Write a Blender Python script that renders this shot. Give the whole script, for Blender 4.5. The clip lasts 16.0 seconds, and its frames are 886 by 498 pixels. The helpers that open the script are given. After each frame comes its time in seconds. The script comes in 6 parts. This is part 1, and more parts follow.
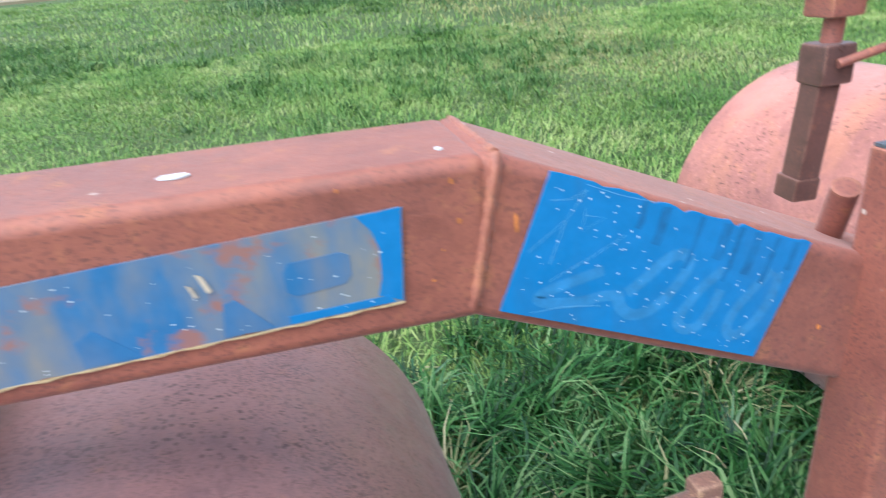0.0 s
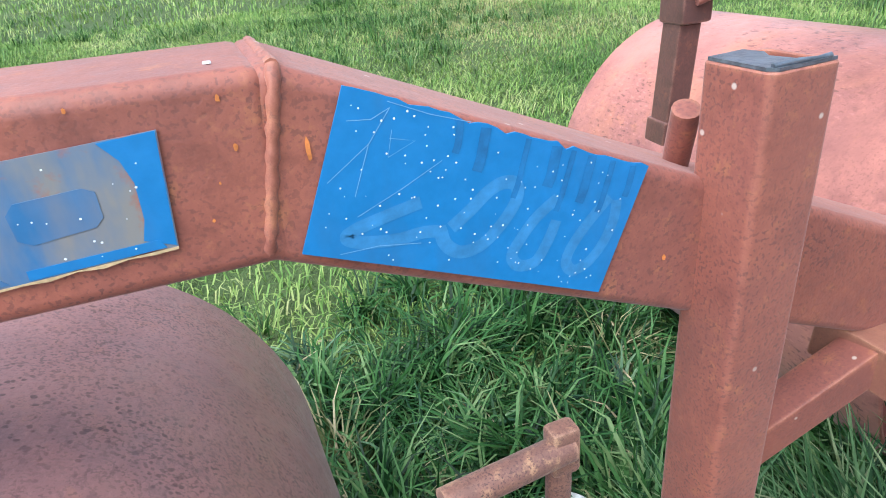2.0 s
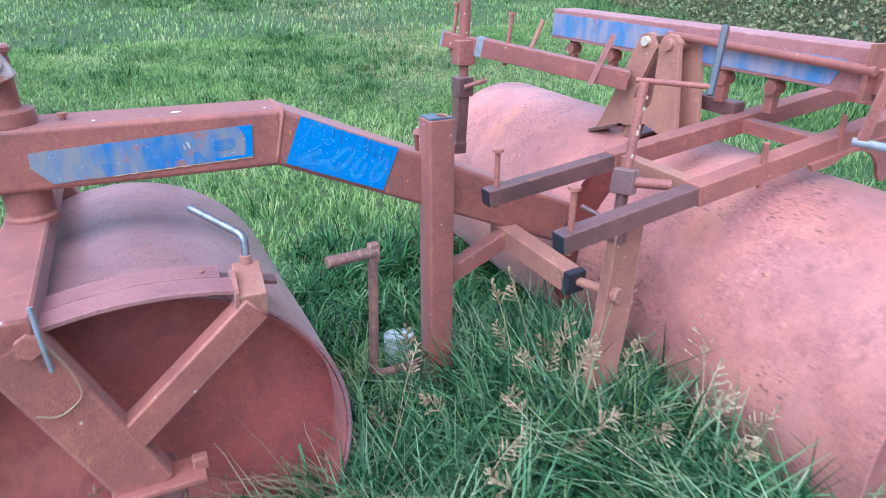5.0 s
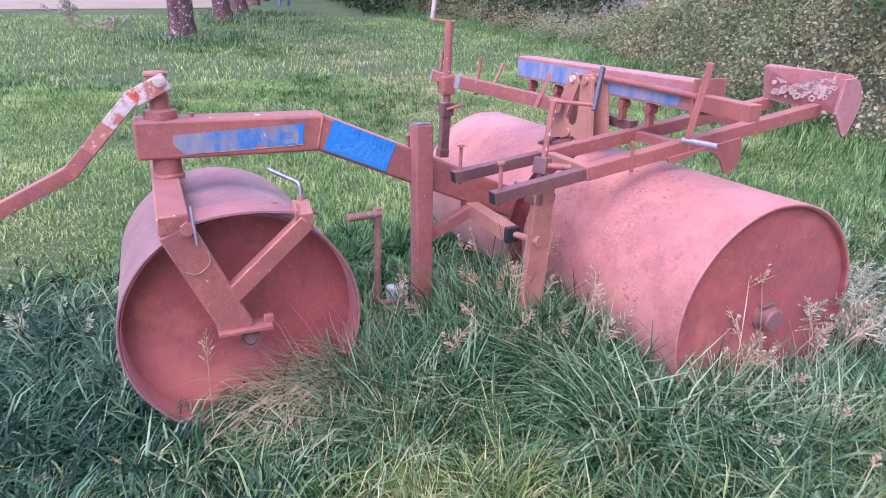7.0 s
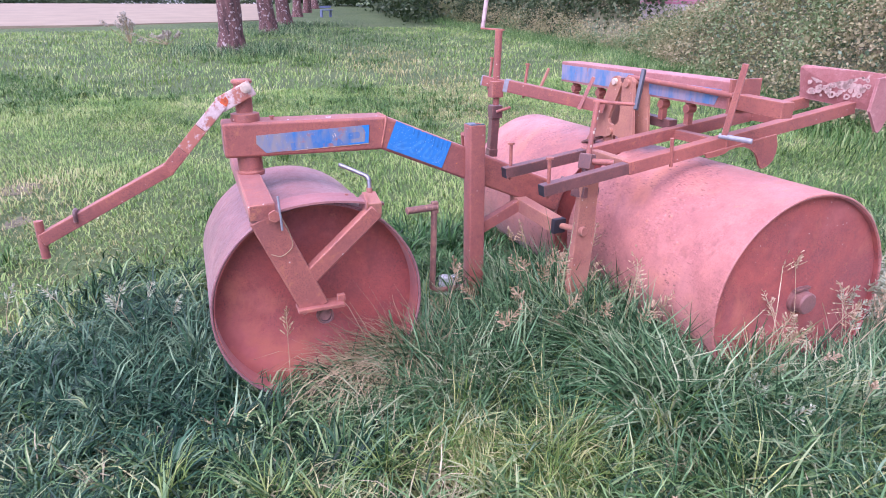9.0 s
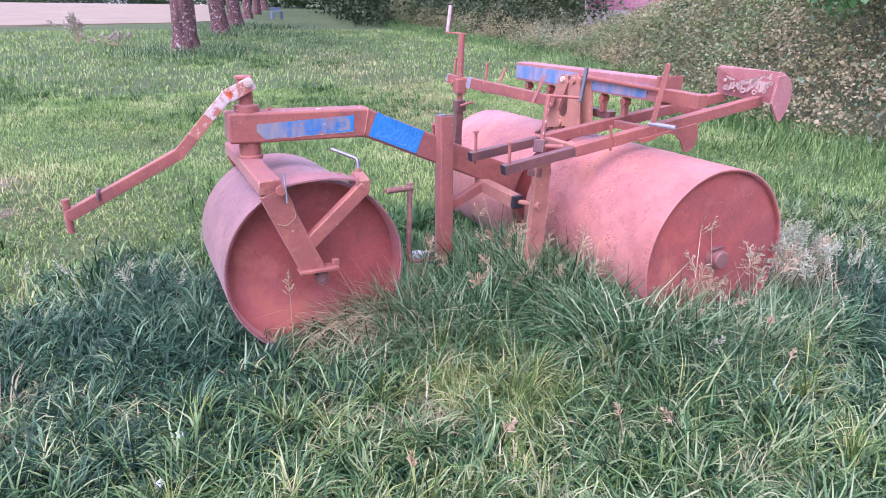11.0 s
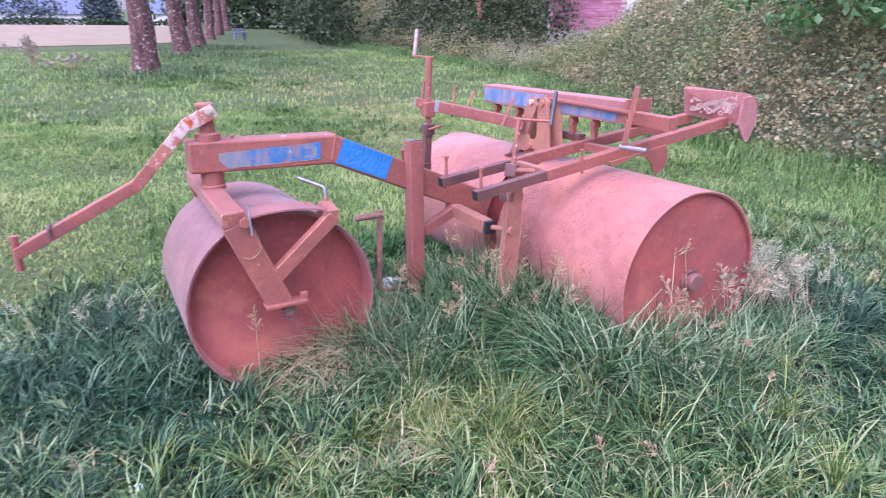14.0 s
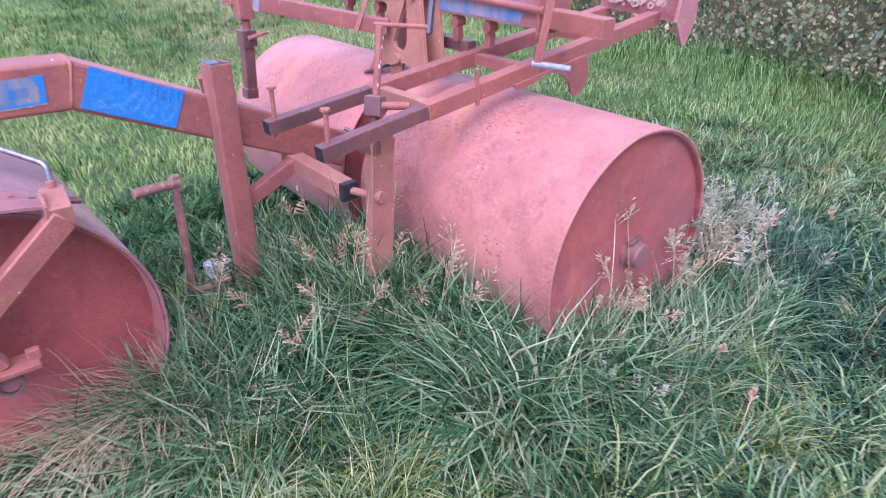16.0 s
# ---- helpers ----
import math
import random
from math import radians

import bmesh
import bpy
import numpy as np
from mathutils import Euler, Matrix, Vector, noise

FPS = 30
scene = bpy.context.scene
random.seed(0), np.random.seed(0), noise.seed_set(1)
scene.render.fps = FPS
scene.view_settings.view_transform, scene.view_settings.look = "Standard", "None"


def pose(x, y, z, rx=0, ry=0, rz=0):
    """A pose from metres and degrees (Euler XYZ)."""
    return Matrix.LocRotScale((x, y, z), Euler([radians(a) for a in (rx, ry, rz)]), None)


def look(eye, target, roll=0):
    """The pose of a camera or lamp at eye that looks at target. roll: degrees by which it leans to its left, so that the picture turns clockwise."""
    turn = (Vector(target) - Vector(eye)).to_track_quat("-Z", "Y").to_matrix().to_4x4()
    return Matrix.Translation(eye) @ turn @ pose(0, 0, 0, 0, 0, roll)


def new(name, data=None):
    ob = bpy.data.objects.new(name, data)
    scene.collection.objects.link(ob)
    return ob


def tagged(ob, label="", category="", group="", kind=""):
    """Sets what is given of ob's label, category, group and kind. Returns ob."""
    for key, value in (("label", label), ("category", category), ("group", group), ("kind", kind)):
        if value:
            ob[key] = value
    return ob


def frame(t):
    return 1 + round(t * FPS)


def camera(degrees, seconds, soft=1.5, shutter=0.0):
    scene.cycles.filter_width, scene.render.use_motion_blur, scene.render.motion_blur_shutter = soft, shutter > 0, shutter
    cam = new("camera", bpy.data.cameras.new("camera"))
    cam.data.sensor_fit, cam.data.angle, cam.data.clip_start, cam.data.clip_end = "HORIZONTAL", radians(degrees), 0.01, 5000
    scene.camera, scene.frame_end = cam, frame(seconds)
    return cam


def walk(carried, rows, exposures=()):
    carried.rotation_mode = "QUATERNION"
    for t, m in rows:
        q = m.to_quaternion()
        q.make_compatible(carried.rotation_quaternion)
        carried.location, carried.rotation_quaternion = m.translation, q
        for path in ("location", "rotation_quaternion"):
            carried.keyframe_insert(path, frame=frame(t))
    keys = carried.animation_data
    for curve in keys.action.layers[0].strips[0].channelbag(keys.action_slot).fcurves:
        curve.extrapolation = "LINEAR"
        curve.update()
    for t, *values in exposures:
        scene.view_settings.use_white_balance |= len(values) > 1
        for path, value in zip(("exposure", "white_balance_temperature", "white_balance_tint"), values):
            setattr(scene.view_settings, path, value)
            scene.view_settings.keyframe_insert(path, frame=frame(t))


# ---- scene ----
cam = camera(69.6, 16.0, 0.95, 0.4)
PATH = [
    (0, (-0.041, 0.112, 1.197), (0.341, 1.857, 0.298), -5.0),
    (0.5, (0.044, 0.128, 1.147), (0.549, 1.808, 0.188), -5.4),
    (1, (0.051, 0.13, 1.129), (0.589, 1.794, 0.159), -5.5),
    (1.5, (0.051, 0.129, 1.128), (0.616, 1.775, 0.143), -4.9),
    (2, (0.054, 0.127, 1.131), (0.654, 1.763, 0.15), -4.4),
    (2.5, (0.054, 0.121, 1.138), (0.661, 1.757, 0.16), -4.5),
    (3, (0.033, 0.015, 1.212), (0.672, 1.646, 0.247), -3.2),
    (3.5, (-0.025, -0.215, 1.29), (0.877, 1.309, 0.36), -0.4),
    (4, (-0.195, -0.496, 1.379), (0.732, 1.0, 0.429), 1.4),
    (4.5, (-0.206, -0.715, 1.45), (0.688, 0.822, 0.534), 1.3),
    (4.7, (-0.211, -0.832, 1.445), (0.605, 0.744, 0.523), 0.8),
    (6.8, (-0.474, -1.826, 1.547), (0.305, -0.158, 0.766), 2.0),
    (7, (-0.505, -1.902, 1.545), (0.272, -0.233, 0.764), 1.9),
    (7.5, (-0.556, -1.985, 1.551), (0.215, -0.327, 0.739), 1.0),
    (8, (-0.589, -1.993, 1.553), (0.171, -0.316, 0.771), 0.7),
    (8.5, (-0.602, -2.021, 1.546), (0.088, -0.310, 0.772), 0.35),
    (8.7, (-0.622, -2.047, 1.552), (0.046, -0.326, 0.790), 0.6),
    (10.8, (-0.944, -2.477, 1.594), (-0.15, -0.805, 0.836), 1.1),
    (11, (-0.945, -2.487, 1.595), (-0.136, -0.821, 0.842), 1.3),
    (11.5, (-0.938, -2.487, 1.602), (-0.111, -0.826, 0.855), 1.5),
    (12, (-0.934, -2.492, 1.604), (-0.092, -0.833, 0.872), 1.3),
    (12.5, (-0.933, -2.5, 1.602), (-0.103, -0.831, 0.876), 1.1),
    (13, (-0.935, -2.473, 1.604), (-0.092, -0.815, 0.869), 1.0),
    (13.5, (-0.929, -2.474, 1.604), (-0.095, -0.815, 0.861), 0.7),
    (14, (-0.917, -2.397, 1.614), (-0.013, -0.756, 0.913), 1.1),
    (14.5, (-0.853, -2.246, 1.626), (0.206, -0.741, 0.843), 2.0),
    (15, (-0.615, -2.037, 1.584), (0.423, -0.539, 0.76), 0.5),
    (15.5, (-0.439, -1.858, 1.577), (0.669, -0.444, 0.699), 1.0),
    (16, (-0.287, -1.521, 1.511), (0.86, -0.218, 0.518), 2.2),
]
walk(cam, [(t, look(eye, target, roll)) for t, eye, target, roll in PATH],
     [(0.0, 1.25, 5500, 2), (0.5, 1.3, 5750, 19), (1.0, 1.3, 6550, 16), (1.6, 1.3, 5750, 3), (2.1, 1.3, 5650, 8), (2.5, 1.3, 5900, 19), (3.0, 1.3, 6250, 11), (3.5, 1.2, 5000, -10), (4.0, 1.2, 4600, -6), (4.4, 1.2, 4700, 4), (4.7, 1.22, 4700, 8), (7.0, 1.25, 5200, 44), (8.7, 1.33, 5350, 46), (10.8, 1.4, 5300, 46), (14.0, 1.35, 5300, 45), (16.0, 1.25, 5150, 44)])

# ---- world, sun ----
world = bpy.data.worlds.new("sky")
scene.world = world
world.use_nodes = True
wn = world.node_tree
sky = wn.nodes.new("ShaderNodeTexSky")
sky.sky_type = 'NISHITA'
sky.sun_disc = False
sky.sun_elevation = radians(53)
sky.sun_rotation = radians(240)
sky.air_density, sky.dust_density, sky.ozone_density = 1.0, 1.5, 1.0
wn.nodes["Background"].inputs[1].default_value = 0.115
# thin even cloud: the sky's blue is washed out
pale = wn.nodes.new("ShaderNodeHueSaturation")
pale.inputs["Saturation"].default_value = 0.5
wn.links.new(sky.outputs[0], pale.inputs["Color"])
wn.links.new(pale.outputs[0], wn.nodes["Background"].inputs[0])
sun = new("sun", bpy.data.lights.new("sun", 'SUN'))
sun.data.energy, sun.data.angle, sun.data.color = 2.35, radians(80), (1.0, 0.93, 0.86)
sun.matrix_world = look((-3.0, -2.0, 6.8), (0, 0, 0))


# ---- materials ----
def mat(name):
    m = bpy.data.materials.new(name)
    m.use_nodes = True
    nt = m.node_tree
    return m, nt, nt.nodes["Principled BSDF"]


def node(nt, kind, **props):
    n = nt.nodes.new(kind)
    for k, v in props.items():
        n.inputs[k.replace("_", " ")].default_value = v
    return n


def noise_tex(nt, scale, detail=4.0, rough=0.6, coord=None):
    n = node(nt, "ShaderNodeTexNoise", Scale=scale, Detail=detail, Roughness=rough)
    if coord is not None:
        nt.links.new(coord, n.inputs["Vector"])
    return n


def ramp(nt, fac, stops):
    r = nt.nodes.new("ShaderNodeValToRGB")
    while len(r.color_ramp.elements) < len(stops):
        r.color_ramp.elements.new(0.5)
    for e, (p, c) in zip(r.color_ramp.elements, stops):
        e.position, e.color = p, (*c, 1) if len(c) == 3 else c
    nt.links.new(fac, r.inputs[0])
    return r


def mix(nt, fac, a, b, blend='MIX'):
    n = nt.nodes.new("ShaderNodeMix")
    n.data_type, n.blend_type = 'RGBA', blend
    for sock, v in ((n.inputs[0], fac), (n.inputs[6], a), (n.inputs[7], b)):
        if hasattr(v, "is_linked"):
            nt.links.new(v, sock)
        elif isinstance(v, (int, float)):
            sock.default_value = v
        else:
            sock.default_value = (*v, 1)
    return n.outputs[2]


def bump(nt, height, strength, dist, prev=None):
    b = node(nt, "ShaderNodeBump", Strength=strength, Distance=dist)
    nt.links.new(height, b.inputs["Height"])
    if prev is not None:
        nt.links.new(prev, b.inputs["Normal"])
    return b.outputs[0]


def rust_paint(name, base, dark, orange, pits=0.5, rough=0.62, scale=1.0, spots=0.58, edges=False, scuffs=0.0, bloom=0.0, flecks=0.0, gouges=110, dents=0):
    """Weathered red oxide paint: mottled, pitted, with orange rust patches."""
    m, nt, p = mat(name)
    co = nt.nodes.new("ShaderNodeTexCoord").outputs["Object"]
    big = noise_tex(nt, 5 * scale, 6, 0.65, co)
    mid = noise_tex(nt, 28 * scale, 6, 0.7, co)
    fine = noise_tex(nt, 260 * scale, 2, 0.5, co)
    zone = noise_tex(nt, 7 * scale, 4, 0.6, co)
    c = mix(nt, ramp(nt, big.outputs[0], [(0.36, (0, 0, 0)), (0.62, (1, 1, 1))]).outputs[0], base, dark)
    c = mix(nt, ramp(nt, mid.outputs[0], [(0.32, (0.5, 0.5, 0.5)), (0.48, (0, 0, 0))]).outputs[0], c, tuple(v * 0.62 for v in dark))
    c = mix(nt, ramp(nt, mid.outputs[0], [(spots, (0, 0, 0)), (spots + 0.12, (0.7, 0.7, 0.7))]).outputs[0], c, orange)
    speck = ramp(nt, fine.outputs[0], [(0.36 + 0.03 * pits, (1, 1, 1)), (0.43 + 0.04 * pits, (0, 0, 0))]).outputs[0]
    where = ramp(nt, zone.outputs[0], [(0.36, (0.15 * pits,) * 3), (0.60, (pits,) * 3)]).outputs[0]
    sp = nt.nodes.new("ShaderNodeMath")
    sp.operation = 'MULTIPLY'
    nt.links.new(where, sp.inputs[1])
    nt.links.new(speck, sp.inputs[0])
    c = mix(nt, sp.outputs[0], c, (0.07, 0.035, 0.035))
    grain = noise_tex(nt, 95 * scale, 3, 0.7, co)
    c = mix(nt, ramp(nt, grain.outputs[0], [(0.34, (0.28, 0.28, 0.28)), (0.50, (0, 0, 0))]).outputs[0], c, tuple(v * 0.72 for v in dark))
    c = mix(nt, ramp(nt, grain.outputs[0], [(0.58, (0, 0, 0)), (0.74, (0.22, 0.22, 0.22))]).outputs[0], c, tuple(min(1, v * 1.3) for v in orange))
    if bloom:
        # broad chalky bloom and broad orange-brown stains
        wide = noise_tex(nt, 1.9, 5, 0.62, co)
        c = mix(nt, ramp(nt, wide.outputs[0], [(0.50, (0, 0, 0)), (0.68, (bloom,) * 3)]).outputs[0], c, tuple(min(1, v * 1.25 + 0.05) for v in base))
        stain = noise_tex(nt, 2.7, 6, 0.7, co)
        stain.inputs["Distortion"].default_value = 0.6
        c = mix(nt, ramp(nt, stain.outputs[0], [(0.54, (0, 0, 0)), (0.66, (0.75 * bloom,) * 3)]).outputs[0], c, orange)
        c = mix(nt, ramp(nt, stain.outputs[0], [(0.30, (0.8 * bloom,) * 3), (0.44, (0, 0, 0))]).outputs[0], c, tuple(v * 0.75 for v in dark))
    if scuffs:
        # clustered short gouges, darker than the paint, with pale rubbed lines between
        mp = nt.nodes.new("ShaderNodeMapping")
        mp.inputs["Scale"].default_value, mp.inputs["Rotation"].default_value = (1.0, 0.42, 1.0), (0, 0, 0.5)
        nt.links.new(co, mp.inputs[0])
        gouge, area = noise_tex(nt, gouges, 3, 0.6, mp.outputs[0]), noise_tex(nt, 3.1, 5, 0.65, co)
        gm = nt.nodes.new("ShaderNodeMath")
        gm.operation = 'MULTIPLY'
        nt.links.new(ramp(nt, gouge.outputs[0], [(0.36, (1, 1, 1)), (0.43, (0, 0, 0))]).outputs[0], gm.inputs[0])
        nt.links.new(ramp(nt, area.outputs[0], [(0.47, (0, 0, 0)), (0.60, (scuffs,) * 3)]).outputs[0], gm.inputs[1])
        c = mix(nt, gm.outputs[0], c, tuple(v * 0.42 for v in dark))
        rm = nt.nodes.new("ShaderNodeMath")
        rm.operation = 'MULTIPLY'
        nt.links.new(ramp(nt, gouge.outputs[0], [(0.60, (0, 0, 0)), (0.68, (1, 1, 1))]).outputs[0], rm.inputs[0])
        nt.links.new(ramp(nt, area.outputs[0], [(0.40, (0, 0, 0)), (0.58, (0.45 * scuffs,) * 3)]).outputs[0], rm.inputs[1])
        c = mix(nt, rm.outputs[0], c, tuple(min(1, v * 1.3 + 0.08) for v in base))
    if flecks:
        # tiny pale flecks of lichen and old paint
        vor = node(nt, "ShaderNodeTexVoronoi", Scale=34.0)
        nt.links.new(co, vor.inputs["Vector"])
        near_c = ramp(nt, vor.outputs["Distance"], [(0.07, (1, 1, 1)), (0.12, (0, 0, 0))]).outputs[0]
        some = ramp(nt, vor.outputs["Color"], [(0.70, (0, 0, 0)), (0.74, (flecks,) * 3)]).outputs[0]
        fm = nt.nodes.new("ShaderNodeMath")
        fm.operation = 'MULTIPLY'
        nt.links.new(near_c, fm.inputs[0])
        nt.links.new(some, fm.inputs[1])
        c = mix(nt, fm.outputs[0], c, (0.62, 0.52, 0.45))
    if edges:
        soft_n = node(nt, "ShaderNodeBevel", Radius=0.008)
        soft_n.samples = 4
        dot = nt.nodes.new("ShaderNodeVectorMath")
        dot.operation = 'DOT_PRODUCT'
        nt.links.new(soft_n.outputs[0], dot.inputs[0])
        nt.links.new(nt.nodes.new("ShaderNodeNewGeometry").outputs["Normal"], dot.inputs[1])
        rim = ramp(nt, dot.outputs["Value"], [(0.90, (0.5, 0.5, 0.5)), (0.992, (0, 0, 0))]).outputs[0]
        worn = nt.nodes.new("ShaderNodeMath")
        worn.operation = 'MULTIPLY'
        nt.links.new(rim, worn.inputs[0])
        nt.links.new(ramp(nt, mid.outputs[0], [(0.38, (0.15, 0.15, 0.15)), (0.56, (1, 1, 1))]).outputs[0], worn.inputs[1])
        c = mix(nt, worn.outputs[0], c, tuple(min(1, v * 1.25 + 0.06) for v in orange))
    nt.links.new(c, p.inputs["Base Color"])
    p.inputs["Sheen Weight"].default_value, p.inputs["Sheen Roughness"].default_value = 0.22, 0.45
    p.inputs["Sheen Tint"].default_value = (1.0, 0.82, 0.80, 1)
    r = ramp(nt, mid.outputs[0], [(0.3, (rough - 0.12,) * 3), (0.7, (rough + 0.15,) * 3)])
    nt.links.new(r.outputs[0], p.inputs["Roughness"])
    if dents:
        # round rust pits, thick in some places and thin in others
        pit = node(nt, "ShaderNodeTexVoronoi", Scale=dents)
        warp = mix(nt, 0.012, co, noise_tex(nt, 60, 2, 0.5, co).outputs["Color"])
        nt.links.new(warp, pit.inputs["Vector"])
        dm = nt.nodes.new("ShaderNodeMath")
        dm.operation = 'MULTIPLY'
        nt.links.new(ramp(nt, pit.outputs["Distance"], [(0.24, (1, 1, 1)), (0.36, (0, 0, 0))]).outputs[0], dm.inputs[0])
        spread = noise_tex(nt, 9, 4, 0.6, co)
        nt.links.new(ramp(nt, spread.outputs[0], [(0.40, (0, 0, 0)), (0.60, (0.85, 0.85, 0.85))]).outputs[0], dm.inputs[1])
        c = mix(nt, dm.outputs[0], c, (0.085, 0.036, 0.034))
        nt.links.new(c, p.inputs["Base Color"])
    n1 = bump(nt, fine.outputs[0], 0.25, 0.0015)
    nt.links.new(bump(nt, mid.outputs[0], 0.22, 0.004, n1), p.inputs["Normal"])
    return m


def plain(name, col, rough=0.5, metal=0.0, var=0.25, scale=40, bumpy=0.15):
    m, nt, p = mat(name)
    co = nt.nodes.new("ShaderNodeTexCoord").outputs["Object"]
    n = noise_tex(nt, scale, 5, 0.65, co)
    dark = tuple(v * (1 - var) for v in col)
    lite = tuple(min(1, v * (1 + var)) for v in col)
    nt.links.new(ramp(nt, n.outputs[0], [(0.3, dark), (0.7, lite)]).outputs[0], p.inputs["Base Color"])
    p.inputs["Roughness"].default_value, p.inputs["Metallic"].default_value = rough, metal
    nt.links.new(bump(nt, n.outputs[0], bumpy, 0.003), p.inputs["Normal"])
    return m


M_BEAM = rust_paint("red_oxide_steel", (0.34, 0.108, 0.070), (0.245, 0.080, 0.060), (0.43, 0.165, 0.075), 0.6, 0.58, 1.0, 0.57, edges=True, flecks=0.8)
M_DRUM = rust_paint("weathered_drum_steel", (0.475, 0.186, 0.142), (0.325, 0.126, 0.108), (0.56, 0.23, 0.12), 0.3, 0.42, 0.7, 0.60, scuffs=0.85, bloom=0.55)
M_FRONT = rust_paint("pitted_drum_steel", (0.315, 0.142, 0.128), (0.215, 0.102, 0.102), (0.36, 0.17, 0.11), 1.0, 0.42, 1.0, 0.6, scuffs=0.35, bloom=0.35, gouges=170, dents=115)
M_FACE = rust_paint("drum_end_red", (0.37, 0.080, 0.056), (0.25, 0.060, 0.052), (0.47, 0.15, 0.08), 0.55, 0.62, 0.7, 0.61, bloom=0.75, flecks=0.5)
M_DARK = rust_paint("dark_greasy_steel", (0.150, 0.062, 0.050), (0.085, 0.042, 0.037), (0.27, 0.105, 0.06), 0.5, 0.38, edges=True)
M_TAN = rust_paint("tan_rust_steel", (0.385, 0.170, 0.095), (0.30, 0.118, 0.08), (0.42, 0.20, 0.10), 0.5, 0.7, edges=True, bloom=0.4, flecks=0.7)
M_CRANK = rust_paint("flaking_crank_steel", (0.34, 0.16, 0.105), (0.19, 0.095, 0.075), (0.52, 0.31, 0.17), 1.0, 0.55, 1.6, 0.54, edges=True)
M_FOIL = plain("crumpled_grey_cap", (0.15, 0.175, 0.21), 0.28, 0.5, 0.45, 70, 0.5)
M_CHALK = rust_paint("chalky_red_steel", (0.42, 0.195, 0.17), (0.33, 0.12, 0.10), (0.50, 0.28, 0.24), 0.4, 0.6, edges=True)
M_LICHEN = plain("pale_lichen", (0.44, 0.31, 0.25), 0.9, 0, 0.25, 90, 0.4)
M_STRIP = rust_paint("chalky_strip_steel", (0.315, 0.130, 0.115), (0.235, 0.098, 0.094), (0.37, 0.175, 0.135), 0.35, 0.45, 1.0, 0.62, edges=True)
M_HUB = rust_paint("worn_hub_steel", (0.27, 0.125, 0.10), (0.19, 0.085, 0.07), (0.34, 0.17, 0.12), 0.5, 0.5)
M_CAP = plain("grey_plastic_cap", (0.075, 0.080, 0.090), 0.5)
M_CAPL = plain("pale_plastic_cap", (0.235, 0.24, 0.25), 0.5)
M_BLACK = plain("black_plastic_cap", (0.025, 0.025, 0.03), 0.5)
M_ZINC = plain("zinc_rod", (0.24, 0.24, 0.25), 0.35, 0.75, 0.4, 45)
M_WHITE = plain("white_chipped_paint", (0.44, 0.33, 0.30), 0.6, 0, 0.45, 22)


def chipped_white(name, bare):
    """Old white paint, chipped through to red steel over a share of it."""
    m, nt, p = mat(name)
    co = nt.nodes.new("ShaderNodeTexCoord").outputs["Object"]
    n, n2 = noise_tex(nt, 26, 6, 0.7, co), noise_tex(nt, 60, 4, 0.6, co)
    c = ramp(nt, n2.outputs[0], [(0.3, (0.40, 0.29, 0.25)), (0.7, (0.60, 0.50, 0.45))]).outputs[0]
    lo = 0.70 - 0.4 * bare
    c = mix(nt, ramp(nt, n.outputs[0], [(lo - 0.04, (0, 0, 0)), (lo + 0.04, (1, 1, 1))]).outputs[0], c, (0.36, 0.13, 0.08))
    nt.links.new(c, p.inputs["Base Color"])
    p.inputs["Roughness"].default_value = 0.65
    nt.links.new(bump(nt, n.outputs[0], 0.2, 0.003), p.inputs["Normal"])
    return m


M_WORN, M_WORNER = chipped_white("worn_white_paint", 0.45), chipped_white("sparse_white_paint", 0.66)
M_CONC = plain("pale_concrete", (0.55, 0.57, 0.56), 0.9, 0, 0.2, 50, 0.5)


def blue_decal(name, blue, fade, grey, rust):
    """Blue vinyl or paint, fading to grey and worn through to rust in patches."""
    m, nt, p = mat(name)
    co = nt.nodes.new("ShaderNodeTexCoord").outputs["Object"]
    mp = nt.nodes.new("ShaderNodeMapping")
    mp.inputs["Scale"].default_value = (1, 1, 0.35)
    nt.links.new(co, mp.inputs[0])
    n, n2, n3 = noise_tex(nt, 14, 5, 0.6, mp.outputs[0]), noise_tex(nt, 60, 4, 0.6, co), noise_tex(nt, 17, 5, 0.65, co)
    lite = tuple(min(1, v * 1.25 + 0.01) for v in blue)
    c = mix(nt, ramp(nt, n2.outputs[0], [(0.35, (0, 0, 0)), (0.75, (0.6, 0.6, 0.6))]).outputs[0], blue, lite)
    c = mix(nt, ramp(nt, n.outputs[0], [(0.72 - fade * 0.38, (0, 0, 0)), (0.86 - fade * 0.28, (fade, fade, fade))]).outputs[0], c, grey)
    c = mix(nt, ramp(nt, n3.outputs[0], [(0.76 - rust * 0.22, (0, 0, 0)), (0.82 - rust * 0.2, (0.85, 0.85, 0.85))]).outputs[0], c, (0.33, 0.14, 0.10))
    nt.links.new(c, p.inputs["Base Color"])
    p.inputs["Roughness"].default_value = 0.4
    nt.links.new(bump(nt, n2.outputs[0], 0.08, 0.001), p.inputs["Normal"])
    return m


